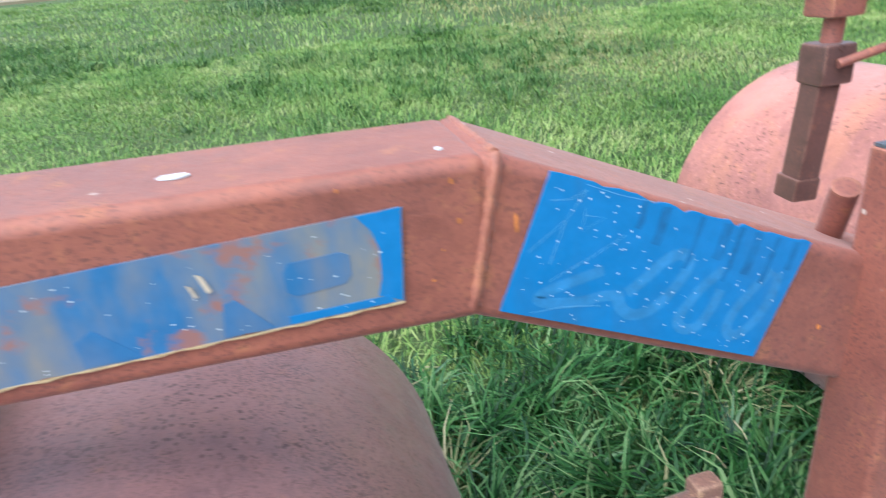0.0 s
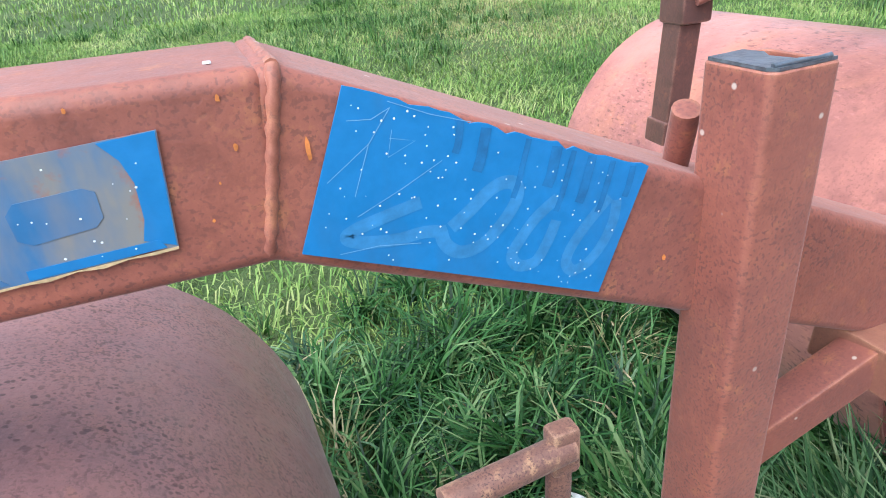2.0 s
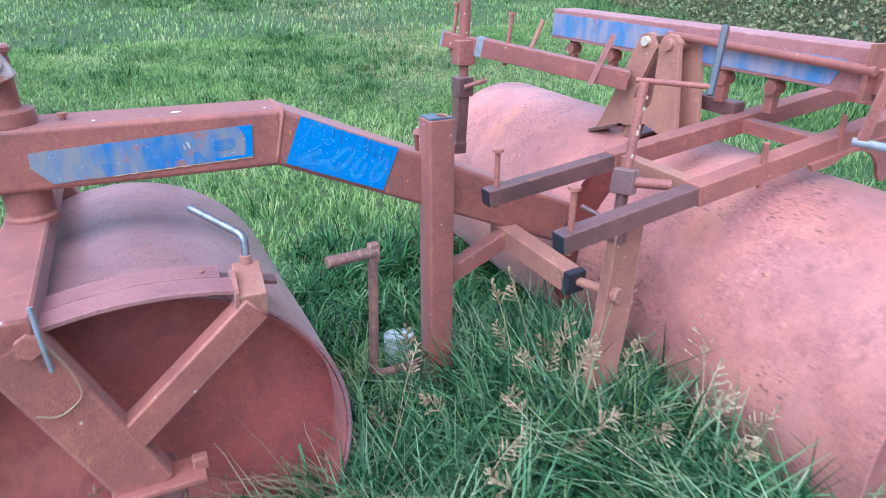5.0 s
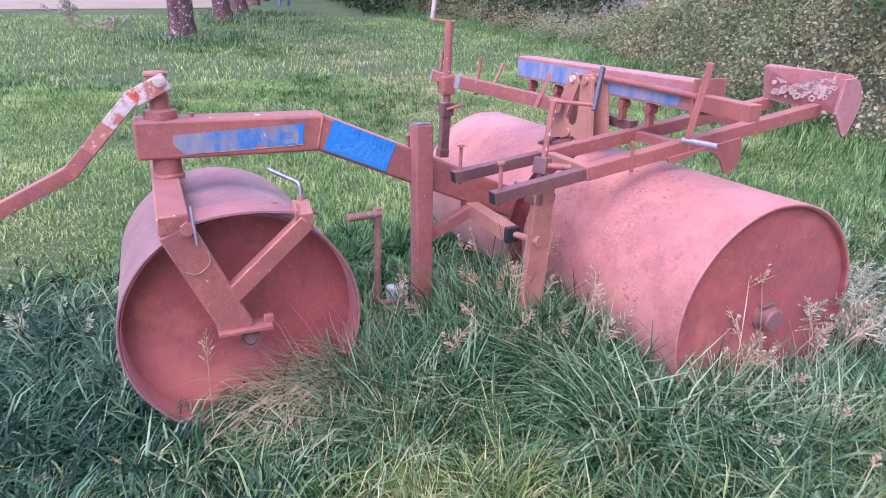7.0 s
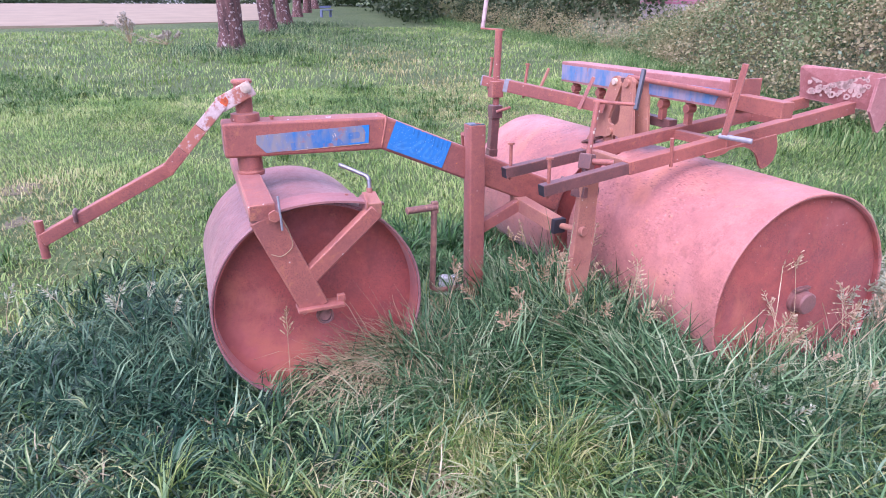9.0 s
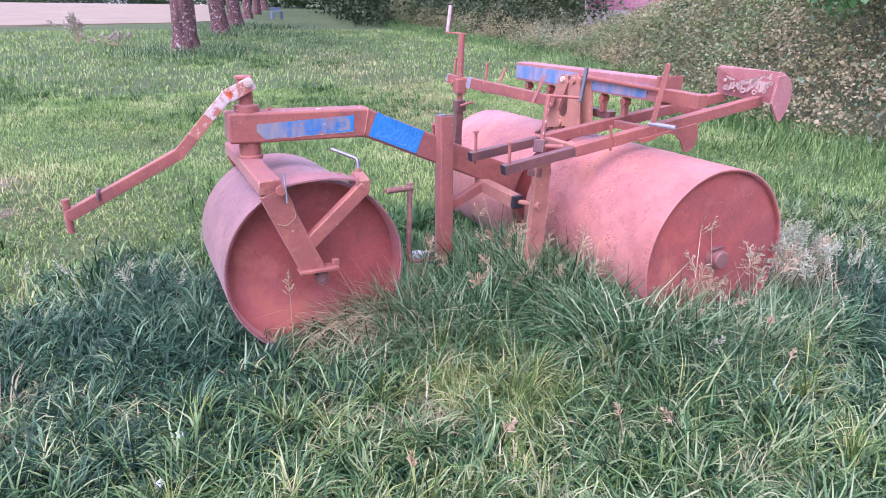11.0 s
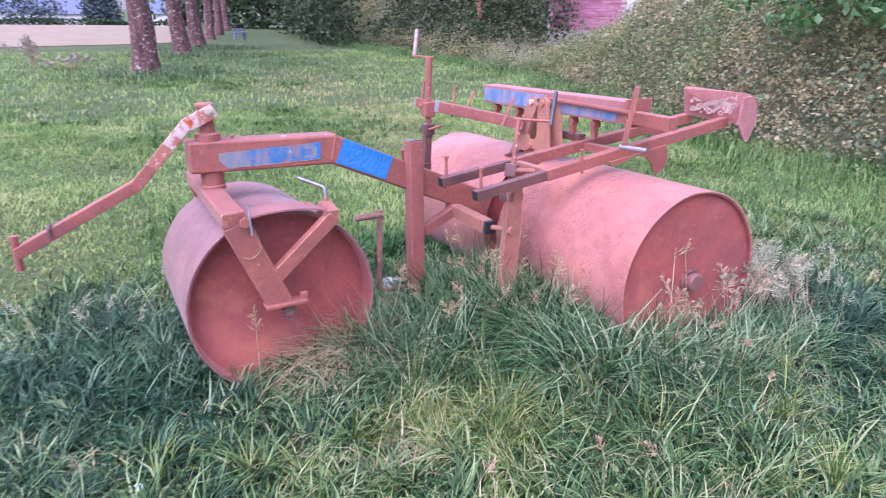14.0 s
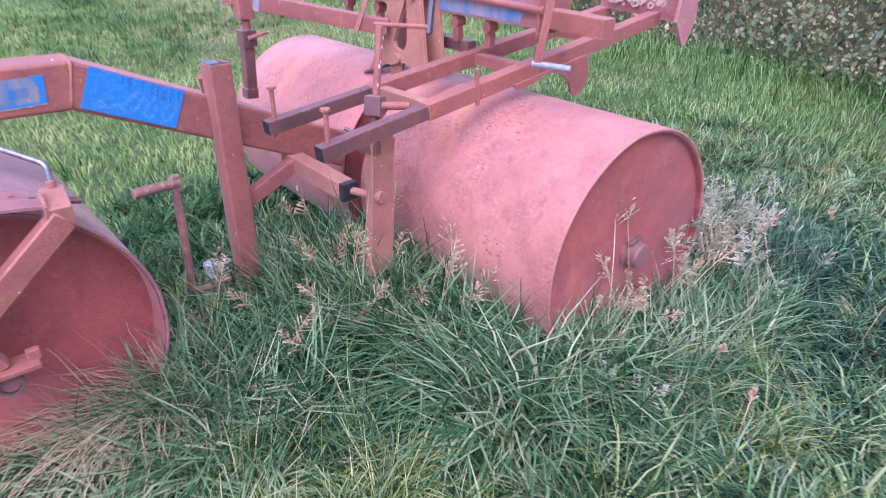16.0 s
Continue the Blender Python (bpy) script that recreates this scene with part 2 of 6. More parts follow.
M_BLUE = blue_decal("blue_vinyl", (0.020, 0.178, 0.45), 0.5, (0.045, 0.14, 0.30), 0.1)
M_BLUEF = blue_decal("faded_blue_vinyl", (0.035, 0.15, 0.34), 0.95, (0.25, 0.235, 0.215), 0.9)
M_BLUED = blue_decal("dull_blue_vinyl", (0.035, 0.145, 0.33), 0.8, (0.17, 0.20, 0.26), 0.5)
M_BOXBLUE = blue_decal("flaking_blue_paint", (0.085, 0.195, 0.36), 0.8, (0.40, 0.30, 0.31), 0.65)
M_GHOST = plain("ghost_print", (0.050, 0.222, 0.485), 0.45, 0, 0.2, 60, 0)
M_SCRATCH = plain("pale_scratch", (0.16, 0.36, 0.60), 0.5, 0, 0.1, 50, 0)
M_SMUDGE = plain("dirt_smudge", (0.020, 0.150, 0.375), 0.6, 0, 0.25, 60, 0)
M_CREAM = plain("cream_chip", (0.55, 0.45, 0.34), 0.7, 0, 0.2, 60, 0)
M_STRAWEDGE = plain("cream_edge", (0.50, 0.36, 0.20), 0.8, 0, 0.3, 90)
M_CHIP = plain("orange_chip", (0.60, 0.20, 0.05), 0.8, 0, 0.3, 90)
M_SPECK = plain("white_specks", (0.75, 0.8, 0.85), 0.5, 0, 0.1, 50, 0)


def leaf_mat(name, stops, rough=0.5, trans=0.15, rand=0.55, patch=1.2, gloss=0.25):
    """Leaves and blades: colour by island and by broad patches."""
    m, nt, p = mat(name)
    g = nt.nodes.new("ShaderNodeNewGeometry")
    n = noise_tex(nt, 0.9, 3, 0.6, g.outputs["Position"])
    add = nt.nodes.new("ShaderNodeMath")
    add.operation = 'MULTIPLY_ADD'
    nt.links.new(g.outputs["Random Per Island"], add.inputs[0])
    add.inputs[1].default_value = rand
    sc = nt.nodes.new("ShaderNodeMath")
    sc.operation = 'MULTIPLY_ADD'
    nt.links.new(n.outputs[0], sc.inputs[0])
    sc.inputs[1].default_value = patch
    s2 = nt.nodes.new("ShaderNodeMath")
    s2.operation = 'MULTIPLY_ADD'
    nt.links.new(noise_tex(nt, 6.0, 2, 0.5, g.outputs["Position"]).outputs[0], s2.inputs[0])
    s2.inputs[1].default_value, s2.inputs[2].default_value = 0.8, 0.1 - rand / 2 - patch / 2
    nt.links.new(s2.outputs[0], sc.inputs[2])
    nt.links.new(sc.outputs[0], add.inputs[2])
    r = ramp(nt, add.outputs[0], stops)
    nt.links.new(r.outputs[0], p.inputs["Base Color"])
    p.inputs["Roughness"].default_value = rough
    p.inputs["Specular IOR Level"].default_value = gloss
    t = nt.nodes.new("ShaderNodeBsdfTranslucent")
    nt.links.new(r.outputs[0], t.inputs[0])
    ms = nt.nodes.new("ShaderNodeMixShader")
    ms.inputs[0].default_value = trans
    nt.links.new(p.outputs[0], ms.inputs[1])
    nt.links.new(t.outputs[0], ms.inputs[2])
    nt.links.new(ms.outputs[0], nt.nodes["Material Output"].inputs[0])
    return m


M_GRASS = leaf_mat("long_grass", [(0.0, (0.006, 0.022, 0.008)), (0.25, (0.026, 0.078, 0.026)), (0.5, (0.080, 0.170, 0.056)), (0.78, (0.178, 0.28, 0.104)), (1.0, (0.335, 0.39, 0.19))], 0.45, 0.10, 1.0, 0.9, 0.25)
M_YELLOW = leaf_mat("yellow_green_grass", [(0.0, (0.024, 0.056, 0.010)), (0.3, (0.075, 0.145, 0.028)), (0.6, (0.18, 0.265, 0.062)), (0.85, (0.32, 0.37, 0.115)), (1.0, (0.46, 0.44, 0.20))], 0.45, 0.12, 1.0, 0.7, 0.25)
M_FRESH = leaf_mat("fresh_grass", [(0.0, (0.006, 0.026, 0.008)), (0.3, (0.019, 0.074, 0.018)), (0.6, (0.046, 0.138, 0.034)), (0.85, (0.092, 0.210, 0.062)), (1.0, (0.18, 0.28, 0.11))], 0.45, 0.12, 1.0, 0.8, 0.25)
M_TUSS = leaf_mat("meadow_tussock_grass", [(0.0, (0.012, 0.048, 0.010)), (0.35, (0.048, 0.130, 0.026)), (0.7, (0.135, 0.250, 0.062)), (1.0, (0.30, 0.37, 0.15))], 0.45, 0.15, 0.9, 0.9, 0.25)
M_LUSH = leaf_mat("lush_dark_grass", [(0.0, (0.004, 0.018, 0.010)), (0.35, (0.015, 0.056, 0.028)), (0.7, (0.046, 0.118, 0.056)), (1.0, (0.18, 0.28, 0.15))], 0.45, 0.08, 0.9, 0.8, 0.25)
M_DRYG = leaf_mat("drying_grass", [(0.0, (0.060, 0.085, 0.030)), (0.35, (0.17, 0.19, 0.075)), (0.7, (0.33, 0.31, 0.16)), (1.0, (0.50, 0.43, 0.27))], 0.55, 0.12, 1.0, 0.7, 0.3)
M_TURF = leaf_mat("short_grass", [(0.0, (0.050, 0.125, 0.024)), (0.35, (0.145, 0.270, 0.055)), (0.7, (0.300, 0.405, 0.112)), (1.0, (0.47, 0.48, 0.22))], 0.5, 0.2, 0.55, 1.5, 0.3)
M_RANK = leaf_mat("rank_grass", [(0.0, (0.010, 0.040, 0.014)), (0.25, (0.038, 0.110, 0.040)), (0.55, (0.105, 0.215, 0.088)), (0.85, (0.195, 0.30, 0.140)), (1.0, (0.36, 0.41, 0.23))], 0.45, 0.12, 1.0, 0.6, 0.25)
M_TRACK = leaf_mat("worn_track_grass", [(0.0, (0.11, 0.135, 0.045)), (0.35, (0.23, 0.25, 0.085)), (0.7, (0.39, 0.36, 0.155)), (1.0, (0.52, 0.45, 0.27))], 0.6, 0.2, 0.5, 1.4)
M_STRAW = leaf_mat("dry_straw", [(0.0, (0.26, 0.21, 0.10)), (0.5, (0.44, 0.35, 0.20)), (1.0, (0.60, 0.50, 0.33))])
M_SEED = leaf_mat("seed_heads", [(0.0, (0.28, 0.20, 0.10)), (0.5, (0.43, 0.32, 0.18)), (1.0, (0.58, 0.45, 0.31))])
M_PALEFLOWER = leaf_mat("pale_flowers", [(0.0, (0.26, 0.24, 0.17)), (0.5, (0.42, 0.38, 0.29)), (1.0, (0.62, 0.57, 0.47))])
M_PALESEED = leaf_mat("pale_green_seed", [(0.0, (0.20, 0.25, 0.14)), (0.5, (0.34, 0.39, 0.25)), (1.0, (0.52, 0.54, 0.39))])
M_BRAMBLE = leaf_mat("bramble_leaves", [(0.0, (0.160, 0.170, 0.070)), (0.3, (0.250, 0.250, 0.110)), (0.55, (0.335, 0.310, 0.155)), (0.8, (0.40, 0.345, 0.19)), (1.0, (0.45, 0.37, 0.24))], 0.65, 0.25, 0.28, 1.6)
M_HEDGEGREEN = leaf_mat("hedge_leaves", [(0.0, (0.060, 0.105, 0.034)), (0.4, (0.140, 0.205, 0.075)), (0.8, (0.255, 0.315, 0.140)), (1.0, (0.38, 0.41, 0.23))], 0.5, 0.25, 0.4, 1.0, 0.25)
M_NETTLE = leaf_mat("broad_weed_leaves", [(0.0, (0.045, 0.085, 0.040)), (0.4, (0.105, 0.170, 0.085)), (0.75, (0.185, 0.255, 0.145)), (1.0, (0.31, 0.35, 0.24))], 0.5, 0.2, 0.4, 0.8, 0.25)
M_MAPLE = leaf_mat("fresh_broad_leaves", [(0.0, (0.030, 0.085, 0.022)), (0.5, (0.075, 0.175, 0.050)), (1.0, (0.17, 0.29, 0.10))], 0.4, 0.3, 0.8, 0.6, 0.4)
# very dark leaf green, with shade under trees already in the colour
M_DARKLEAF = leaf_mat("shade_toned_leaves", [(0.0, (0.014, 0.032, 0.012)), (0.5, (0.045, 0.08, 0.03)), (1.0, (0.12, 0.15, 0.07))])


def ground_mat():
    m, nt, p = mat("meadow_ground")
    co = nt.nodes.new("ShaderNodeNewGeometry").outputs["Position"]
    n1, n2, n3 = noise_tex(nt, 0.5, 5, 0.6, co), noise_tex(nt, 6, 5, 0.7, co), noise_tex(nt, 60, 3, 0.7, co)
    c = ramp(nt, n1.outputs[0], [(0.3, (0.045, 0.090, 0.020)), (0.5, (0.075, 0.13, 0.032)), (0.7, (0.115, 0.15, 0.045))]).outputs[0]
    c = mix(nt, ramp(nt, n2.outputs[0], [(0.35, (0, 0, 0)), (0.7, (0.7, 0.7, 0.7))]).outputs[0], c, (0.032, 0.055, 0.016))
    c = mix(nt, ramp(nt, n3.outputs[0], [(0.4, (0, 0, 0)), (0.75, (0.45, 0.45, 0.45))]).outputs[0], c, (0.15, 0.17, 0.07))
    nt.links.new(c, p.inputs["Base Color"])
    p.inputs["Roughness"].default_value = 0.95
    nt.links.new(bump(nt, n3.outputs[0], 0.8, 0.03, bump(nt, n2.outputs[0], 0.6, 0.08)), p.inputs["Normal"])
    return m


def bark_mat():
    m, nt, p = mat("bark_with_lichen")
    tc = nt.nodes.new("ShaderNodeTexCoord").outputs["Object"]
    mp = nt.nodes.new("ShaderNodeMapping")
    mp.inputs["Scale"].default_value = (1, 1, 0.25)
    nt.links.new(tc, mp.inputs[0])
    n = noise_tex(nt, 9, 8, 0.75, mp.outputs[0])
    l = noise_tex(nt, 13, 4, 0.6, tc)
    c = ramp(nt, n.outputs[0], [(0.35, (0.035, 0.02, 0.018)), (0.6, (0.19, 0.095, 0.08)), (0.75, (0.28, 0.165, 0.14))]).outputs[0]
    c = mix(nt, ramp(nt, l.outputs[0], [(0.585, (0, 0, 0)), (0.62, (0.8, 0.8, 0.8))]).outputs[0], c, (0.47, 0.40, 0.36))
    nt.links.new(c, p.inputs["Base Color"])
    p.inputs["Roughness"].default_value = 0.9
    nt.links.new(bump(nt, n.outputs[0], 1.0, 0.05), p.inputs["Normal"])
    return m


M_GROUND, M_BARK = ground_mat(), bark_mat()
M_FIELD = plain("dry_field", (0.26, 0.212, 0.135), 0.95, 0, 0.15, 0.6, 0.3)
M_SOIL = plain("bank_leaf_litter", (0.120, 0.125, 0.062), 0.95, 0, 0.4, 2.0, 0.8)
M_PLASTER = plain("white_plaster", (0.75, 0.74, 0.72), 0.8, 0, 0.08, 3, 0.1)
M_SLATE = plain("grey_roof", (0.13, 0.16, 0.24), 0.7, 0, 0.2, 5, 0.2)
M_GLASS = plain("dark_window", (0.03, 0.04, 0.05), 0.1, 0, 0.1, 5, 0)


# ---- mesh helpers ----
def part(name, bm, material, parent, label="", smooth=None):
    me = bpy.data.meshes.new(name)
    bmesh.ops.recalc_face_normals(bm, faces=bm.faces)
    bm.to_mesh(me)
    bm.free()
    for m_ in (material if isinstance(material, (list, tuple)) else [material]):
        me.materials.append(m_)
    if smooth is not None:
        me.shade_smooth()
        me.set_sharp_from_angle(angle=radians(smooth))
    ob = new(name, me)
    if smooth == 40:
        wn_ = ob.modifiers.new("even_normals", 'WEIGHTED_NORMAL')
        wn_.keep_sharp = True
    ob.parent = parent
    if label:
        tagged(ob, label)
    return ob


def thing(name, m, label, category, group="", kind=""):
    ob = new(name)
    ob.matrix_world = m
    return tagged(ob, label, category, group, kind)


def frame_of(p, q, up=(0, 0, 1)):
    """Axes of a bar from p to q: z along it, y as near to up as can be."""
    z = (Vector(q) - Vector(p)).normalized()
    x = Vector(up).cross(z)
    x = x.normalized() if x.length > 1e-4 else Vector((1, 0, 0))
    y = z.cross(x)
    return Matrix((x, y, z)).transposed().to_4x4()


def bar(bm, p, q, w, h, up=(0, 0, 1), bev=0.004, seg=2):
    """A box bar from p to q, w across and h along up."""
    p, q = Vector(p), Vector(q)
    m = Matrix.Translation((p + q) / 2) @ frame_of(p, q, up) @ Matrix.Diagonal((w, h, (q - p).length, 1))
    made = bmesh.ops.create_cube(bm, size=1, matrix=m)
    if bev:
        es = list({e for v in made["verts"] for e in v.link_edges})
        bmesh.ops.bevel(bm, geom=es, offset=bev, segments=seg, affect='EDGES', profile=0.5)
    return bm


def rod(bm, p, q, r, n=14, r2=None):
    p, q = Vector(p), Vector(q)
    m = Matrix.Translation((p + q) / 2) @ frame_of(p, q)
    bmesh.ops.create_cone(bm, cap_ends=True, segments=n, radius1=r, radius2=r if r2 is None else r2, depth=(q - p).length, matrix=m)
    return bm


def sweep(bm, pts, r, n=10):
    """A round bar through pts."""
    pts = [Vector(p) for p in pts]
    rings = []
    x = None
    for i, p in enumerate(pts):
        d = (pts[min(i + 1, len(pts) - 1)] - pts[max(i - 1, 0)]).normalized()
        if x is None:
            x = d.orthogonal().normalized()
        x = (x - d * x.dot(d)).normalized()
        y = d.cross(x)
        rr = r(i / (len(pts) - 1)) if callable(r) else r
        rings.append([bm.verts.new(p + rr * (math.cos(a) * x + math.sin(a) * y)) for a in [2 * math.pi * k / n for k in range(n)]])
    for a, b in zip(rings, rings[1:]):
        for k in range(n):
            bm.faces.new((a[k], a[(k + 1) % n], b[(k + 1) % n], b[k]))
    bm.faces.new(rings[0])
    bm.faces.new(rings[-1])
    return bm


def rounded(pts, r, n=5):
    """pts with their inner corners rounded off by r."""
    pts = [Vector(p) for p in pts]
    out = [pts[0]]
    for a, b, c in zip(pts, pts[1:], pts[2:]):
        u, v = (a - b).normalized(), (c - b).normalized()
        for k in range(n + 1):
            s = k / n
            out.append((b + u * r) * (1 - s) ** 2 + b * 2 * s * (1 - s) + (b + v * r) * s ** 2)
    return out + [pts[-1]]


def plate(bm, pts, thick):
    """A flat plate: the outline pts pushed along the vector thick, centred."""
    t = Vector(thick) / 2
    a = [bm.verts.new(Vector(p) - t) for p in pts]
    b = [bm.verts.new(Vector(p) + t) for p in pts]
    bm.faces.new(a)
    bm.faces.new(b[::-1])
    n = len(pts)
    for i in range(n):
        bm.faces.new((a[i], b[i], b[(i + 1) % n], a[(i + 1) % n]))
    return bm


def lathe(bm, profile, n=96, axis='Y'):
    """profile: (radius, along) pairs turned round the axis."""
    rings = []
    for r, s in profile:
        ring = []
        for k in range(n):
            a = 2 * math.pi * k / n
            c, d = r * math.cos(a), r * math.sin(a)
            ring.append(bm.verts.new((c, s, d) if axis == 'Y' else (c, d, s)))
        rings.append(ring)
    for a, b in zip(rings, rings[1:]):
        for k in range(n):
            bm.faces.new((a[k], a[(k + 1) % n], b[(k + 1) % n], b[k]))
    return rings


def bolt(parent, p, q, r, label=""):
    """A hexagon-headed bolt with its head at q."""
    bm = rod(bmesh.new(), p, q, r, 10)
    d = (Vector(q) - Vector(p)).normalized()
    rod(bm, q, Vector(q) + d * r * 1.1, r * 2.0, 6)
    return part("bolt", bm, M_BEAM, parent, label, 40)


def fast_mesh(name, verts, quads, material):
    """A mesh object from arrays of corners and four-sided faces."""
    me = bpy.data.meshes.new(name)
    me.vertices.add(len(verts))
    me.vertices.foreach_set("co", np.asarray(verts, np.float32).ravel())
    me.loops.add(len(quads) * 4)
    me.loops.foreach_set("vertex_index", np.asarray(quads, np.int32).ravel())
    me.polygons.add(len(quads))
    me.polygons.foreach_set("loop_start", np.arange(0, len(quads) * 4, 4, dtype=np.int32))
    me.update(calc_edges=True)
    me.materials.append(material)
    return new(name, me)


# ---- ground, field, distance ----
def ground_z(x, y):
    """Gentle swells of the meadow; level round the roller."""
    far = np.clip((np.hypot(x - 0.5, y - 0.5) - 4.0) / 12.0, 0, 1)
    drop = 4.6 * np.clip((y - 58.0) / 80.0, 0, 1)
    return -drop + far * (0.04 * np.sin(x * 0.31 + 1.0) * np.cos(y * 0.23) + 0.02 * np.sin(y * 0.11 + x * 0.05)) - 0.02


def make_ground():
    n = 150
    s = np.linspace(-1, 1, n)
    g = np.sinh(s * 6.2) / np.sinh(6.2) * 900
    xx, yy = np.meshgrid(g, g, indexing="ij")
    v = np.stack([xx, yy, ground_z(xx, yy)], -1).reshape(-1, 3)
    i = np.arange(n * n).reshape(n, n)
    q = np.stack([i[:-1, :-1], i[1:, :-1], i[1:, 1:], i[:-1, 1:]], -1).reshape(-1, 4)
    ob = fast_mesh("ground", v, q, M_GROUND)
    ob.data.shade_smooth()
    return tagged(ob, "green meadow ground with long and mown grass", "ground", kind="structure")


make_ground()
bm = bmesh.new()
plate(bm, [(-60, 26, -0.01), (-4.5, 27.0, -0.01), (1.0, 28.7, -0.01), (3.4, 30.4, -0.01), (6.6, 56.5, -0.01), (-10, 57.5, -0.01), (-60, 58, -0.01)], (0, 0, 0.12))
tagged(part("field", bm, M_FIELD, None), "pale dry stubble field beyond the meadow", "field", kind="structure")

M_EARTH = plain("dry_trodden_earth", (0.125, 0.112, 0.066), 0.95, 0, 0.4, 14, 0.8)
for cx, cy, r in ((-2.1, 3.85, 0.17), (-1.95, 2.95, 0.10)):
    rnd = random.Random(int(cy * 100))
    bm = bmesh.new()
    mid = bm.verts.new((cx, cy, -0.010))
    rim = [bm.verts.new((cx + r * rnd.uniform(0.6, 1.25) * math.cos(k * 0.3142), cy + 1.3 * r * rnd.uniform(0.6, 1.25) * math.sin(k * 0.3142), -0.018)) for k in range(20)]
    for k in range(20):
        bm.faces.new((mid, rim[k], rim[(k + 1) % 20]))
    tagged(part("bare_earth", bm, M_EARTH, None), "trodden bare earth showing through the grass", "ground", kind="structure")

# ---- the field roller ----
LEAN_M = pose(0, 0.1, 0.8, -2.5) @ pose(0, -0.1, -0.8)
roller = thing("field_roller", LEAN_M, "rusty red three-drum field roller standing in long grass", "roller")


def drum(name, r, y0, y1, recess, m, label, skin):
    """A hollow steel drum along y with sunk ends."""
    bm = bmesh.new()
    t = 0.010
    n = 128
    lathe(bm, [(r - t, y0 + recess), (r - t, y0 + 0.003), (r - t + 0.003, y0), (r - 0.003, y0), (r, y0 + 0.003)]
          + [(r, y0 + (y1 - y0) * k / 12) for k in range(1, 12)]
          + [(r, y1 - 0.003), (r - 0.003, y1), (r - t + 0.003, y1), (r - t, y1 - 0.003), (r - t, y1 - recess)], n)
    rnd = random.Random(int(r * 1000))
    for v in bm.verts:
        d = noise.noise(v.co * 5.0) * 0.0022 + noise.noise(v.co * 14.0) * 0.0008
        q = Vector((v.co.x, 0, v.co.z)).normalized()
        v.co += q * d
    ob = part(name, bm, skin, roller, label, 40)
    ob.matrix_basis = m
    for s, yy in (("near", y0 + recess), ("far", y1 - recess)):
        sgn = 1 if s == "near" else -1
        bm = bmesh.new()
        prof = [(0.001, yy - 0.004 * sgn), (r * 0.35, yy - 0.003 * sgn), (r * 0.8, yy), (r - t + 0.002, yy + 0.002 * sgn), (r - t + 0.002, yy + 0.012 * sgn), (0.001, yy + 0.012 * sgn)]
        lathe(bm, prof, 64)
        bmesh.ops.remove_doubles(bm, verts=bm.verts, dist=0.0015)
        part("end_disc", bm, M_FACE, ob, "red oxide end disc with rust stains", 40)
        bm = bmesh.new()
        edge = y0 + 0.004 if s == "near" else y1 - 0.004
        lathe(bm, [(r - t - 0.0045, edge), (r - t - 0.0045, yy + 0.001 * sgn), (r - t - 0.0015, yy + 0.001 * sgn), (r - t - 0.0015, edge), (r - t - 0.0045, edge)], 96)
        bmesh.ops.remove_doubles(bm, verts=bm.verts, dist=0.0002)
        part("inner_rim", bm, M_FACE, ob, "red oxide inside of the rim", 40)
    return ob


def hub(parent, y_face, out, r, rc):
    bm = lathe_cap([(r * 1.25, 0.0), (r * 1.25, -0.012), (r, -0.016), (r, -out + 0.006), (r - 0.006, -out), (r * 0.5, -out - 0.001), (0.001, -out - 0.0015)])
    ob = part("hub", bm, M_HUB if rc else M_FACE, parent, "round worn axle end", 35)
    ob.location = (0, y_face, 0)
    return ob


def lathe_cap(profile, n=28):
    bm = bmesh.new()
    lathe(bm, profile, n)
    bmesh.ops.remove_doubles(bm, verts=bm.verts, dist=0.0015)
    return bm


RX, RZ, RR = 1.465, 0.405, 0.433
near_drum = drum("drum", RR, 0, 1.03, 0.022, pose(RX, -0.505, RZ), "large red rear roller drum", M_DRUM)
hub(near_drum, 0.020, 0.056, 0.044, True)
bm = bmesh.new()
bar(bm, (-0.045, 0.0, 0.05), (0.03, 0.0, 0.055), 0.02, 0.012)
part("locking_plate", bm, M_DARK, near_drum)
far_drum = drum("drum", RR, 0, 1.06, 0.022, pose(RX, 0.66, RZ), "large red rear roller drum", M_DRUM)
hub(far_drum, 0.020, 0.05, 0.045, False)
FX, FZ, FR = -0.303, 0.412, 0.409
drum("drum", FR, 0, 0.86, 0.10, pose(FX + 0.004, 0.145, FZ, -2.5, 0, 0.2), "front roller drum with pitted purple-brown rust", M_FRONT)

# main beam, post and their details
BY0 = 0.543
BYC, BW, BH = 0.619, 0.152, 0.141
beam = part("main_beam", bar(bmesh.new(), (-0.572, BYC, 1.0022), (0.098, BYC, 0.990), BW, BH, bev=0.013, seg=4), M_BEAM, roller, "red-brown rusty box-section beam", 40)
bm = bmesh.new()
bar(bm, (0.066, BYC, 1.001), (1.0, BYC, 0.597), BW - 0.002, BH - 0.002, bev=0.013, seg=4)
part("sloping_beam", bm, M_BEAM, roller, "", 40)
bm = bmesh.new()
knee = [(0.1045 - 0.00142 * k, BY0 + (0.008 if k in (0, 20) else 0.0015), 1.058 - k * 0.0065 + 0.0009 * math.sin(k * 2.1)) for k in range(21)]
sweep(bm, knee, lambda s: 0.0050 + 0.0010 * math.sin(s * 47), 8)
sweep(bm, [(0.1045, BY0 + 0.01 + 0.13 * k / 14, 1.0580 + 0.0007 * math.sin(k * 2.3)) for k in range(15)], lambda s: 0.005 + 0.001 * math.sin(s * 37), 8)
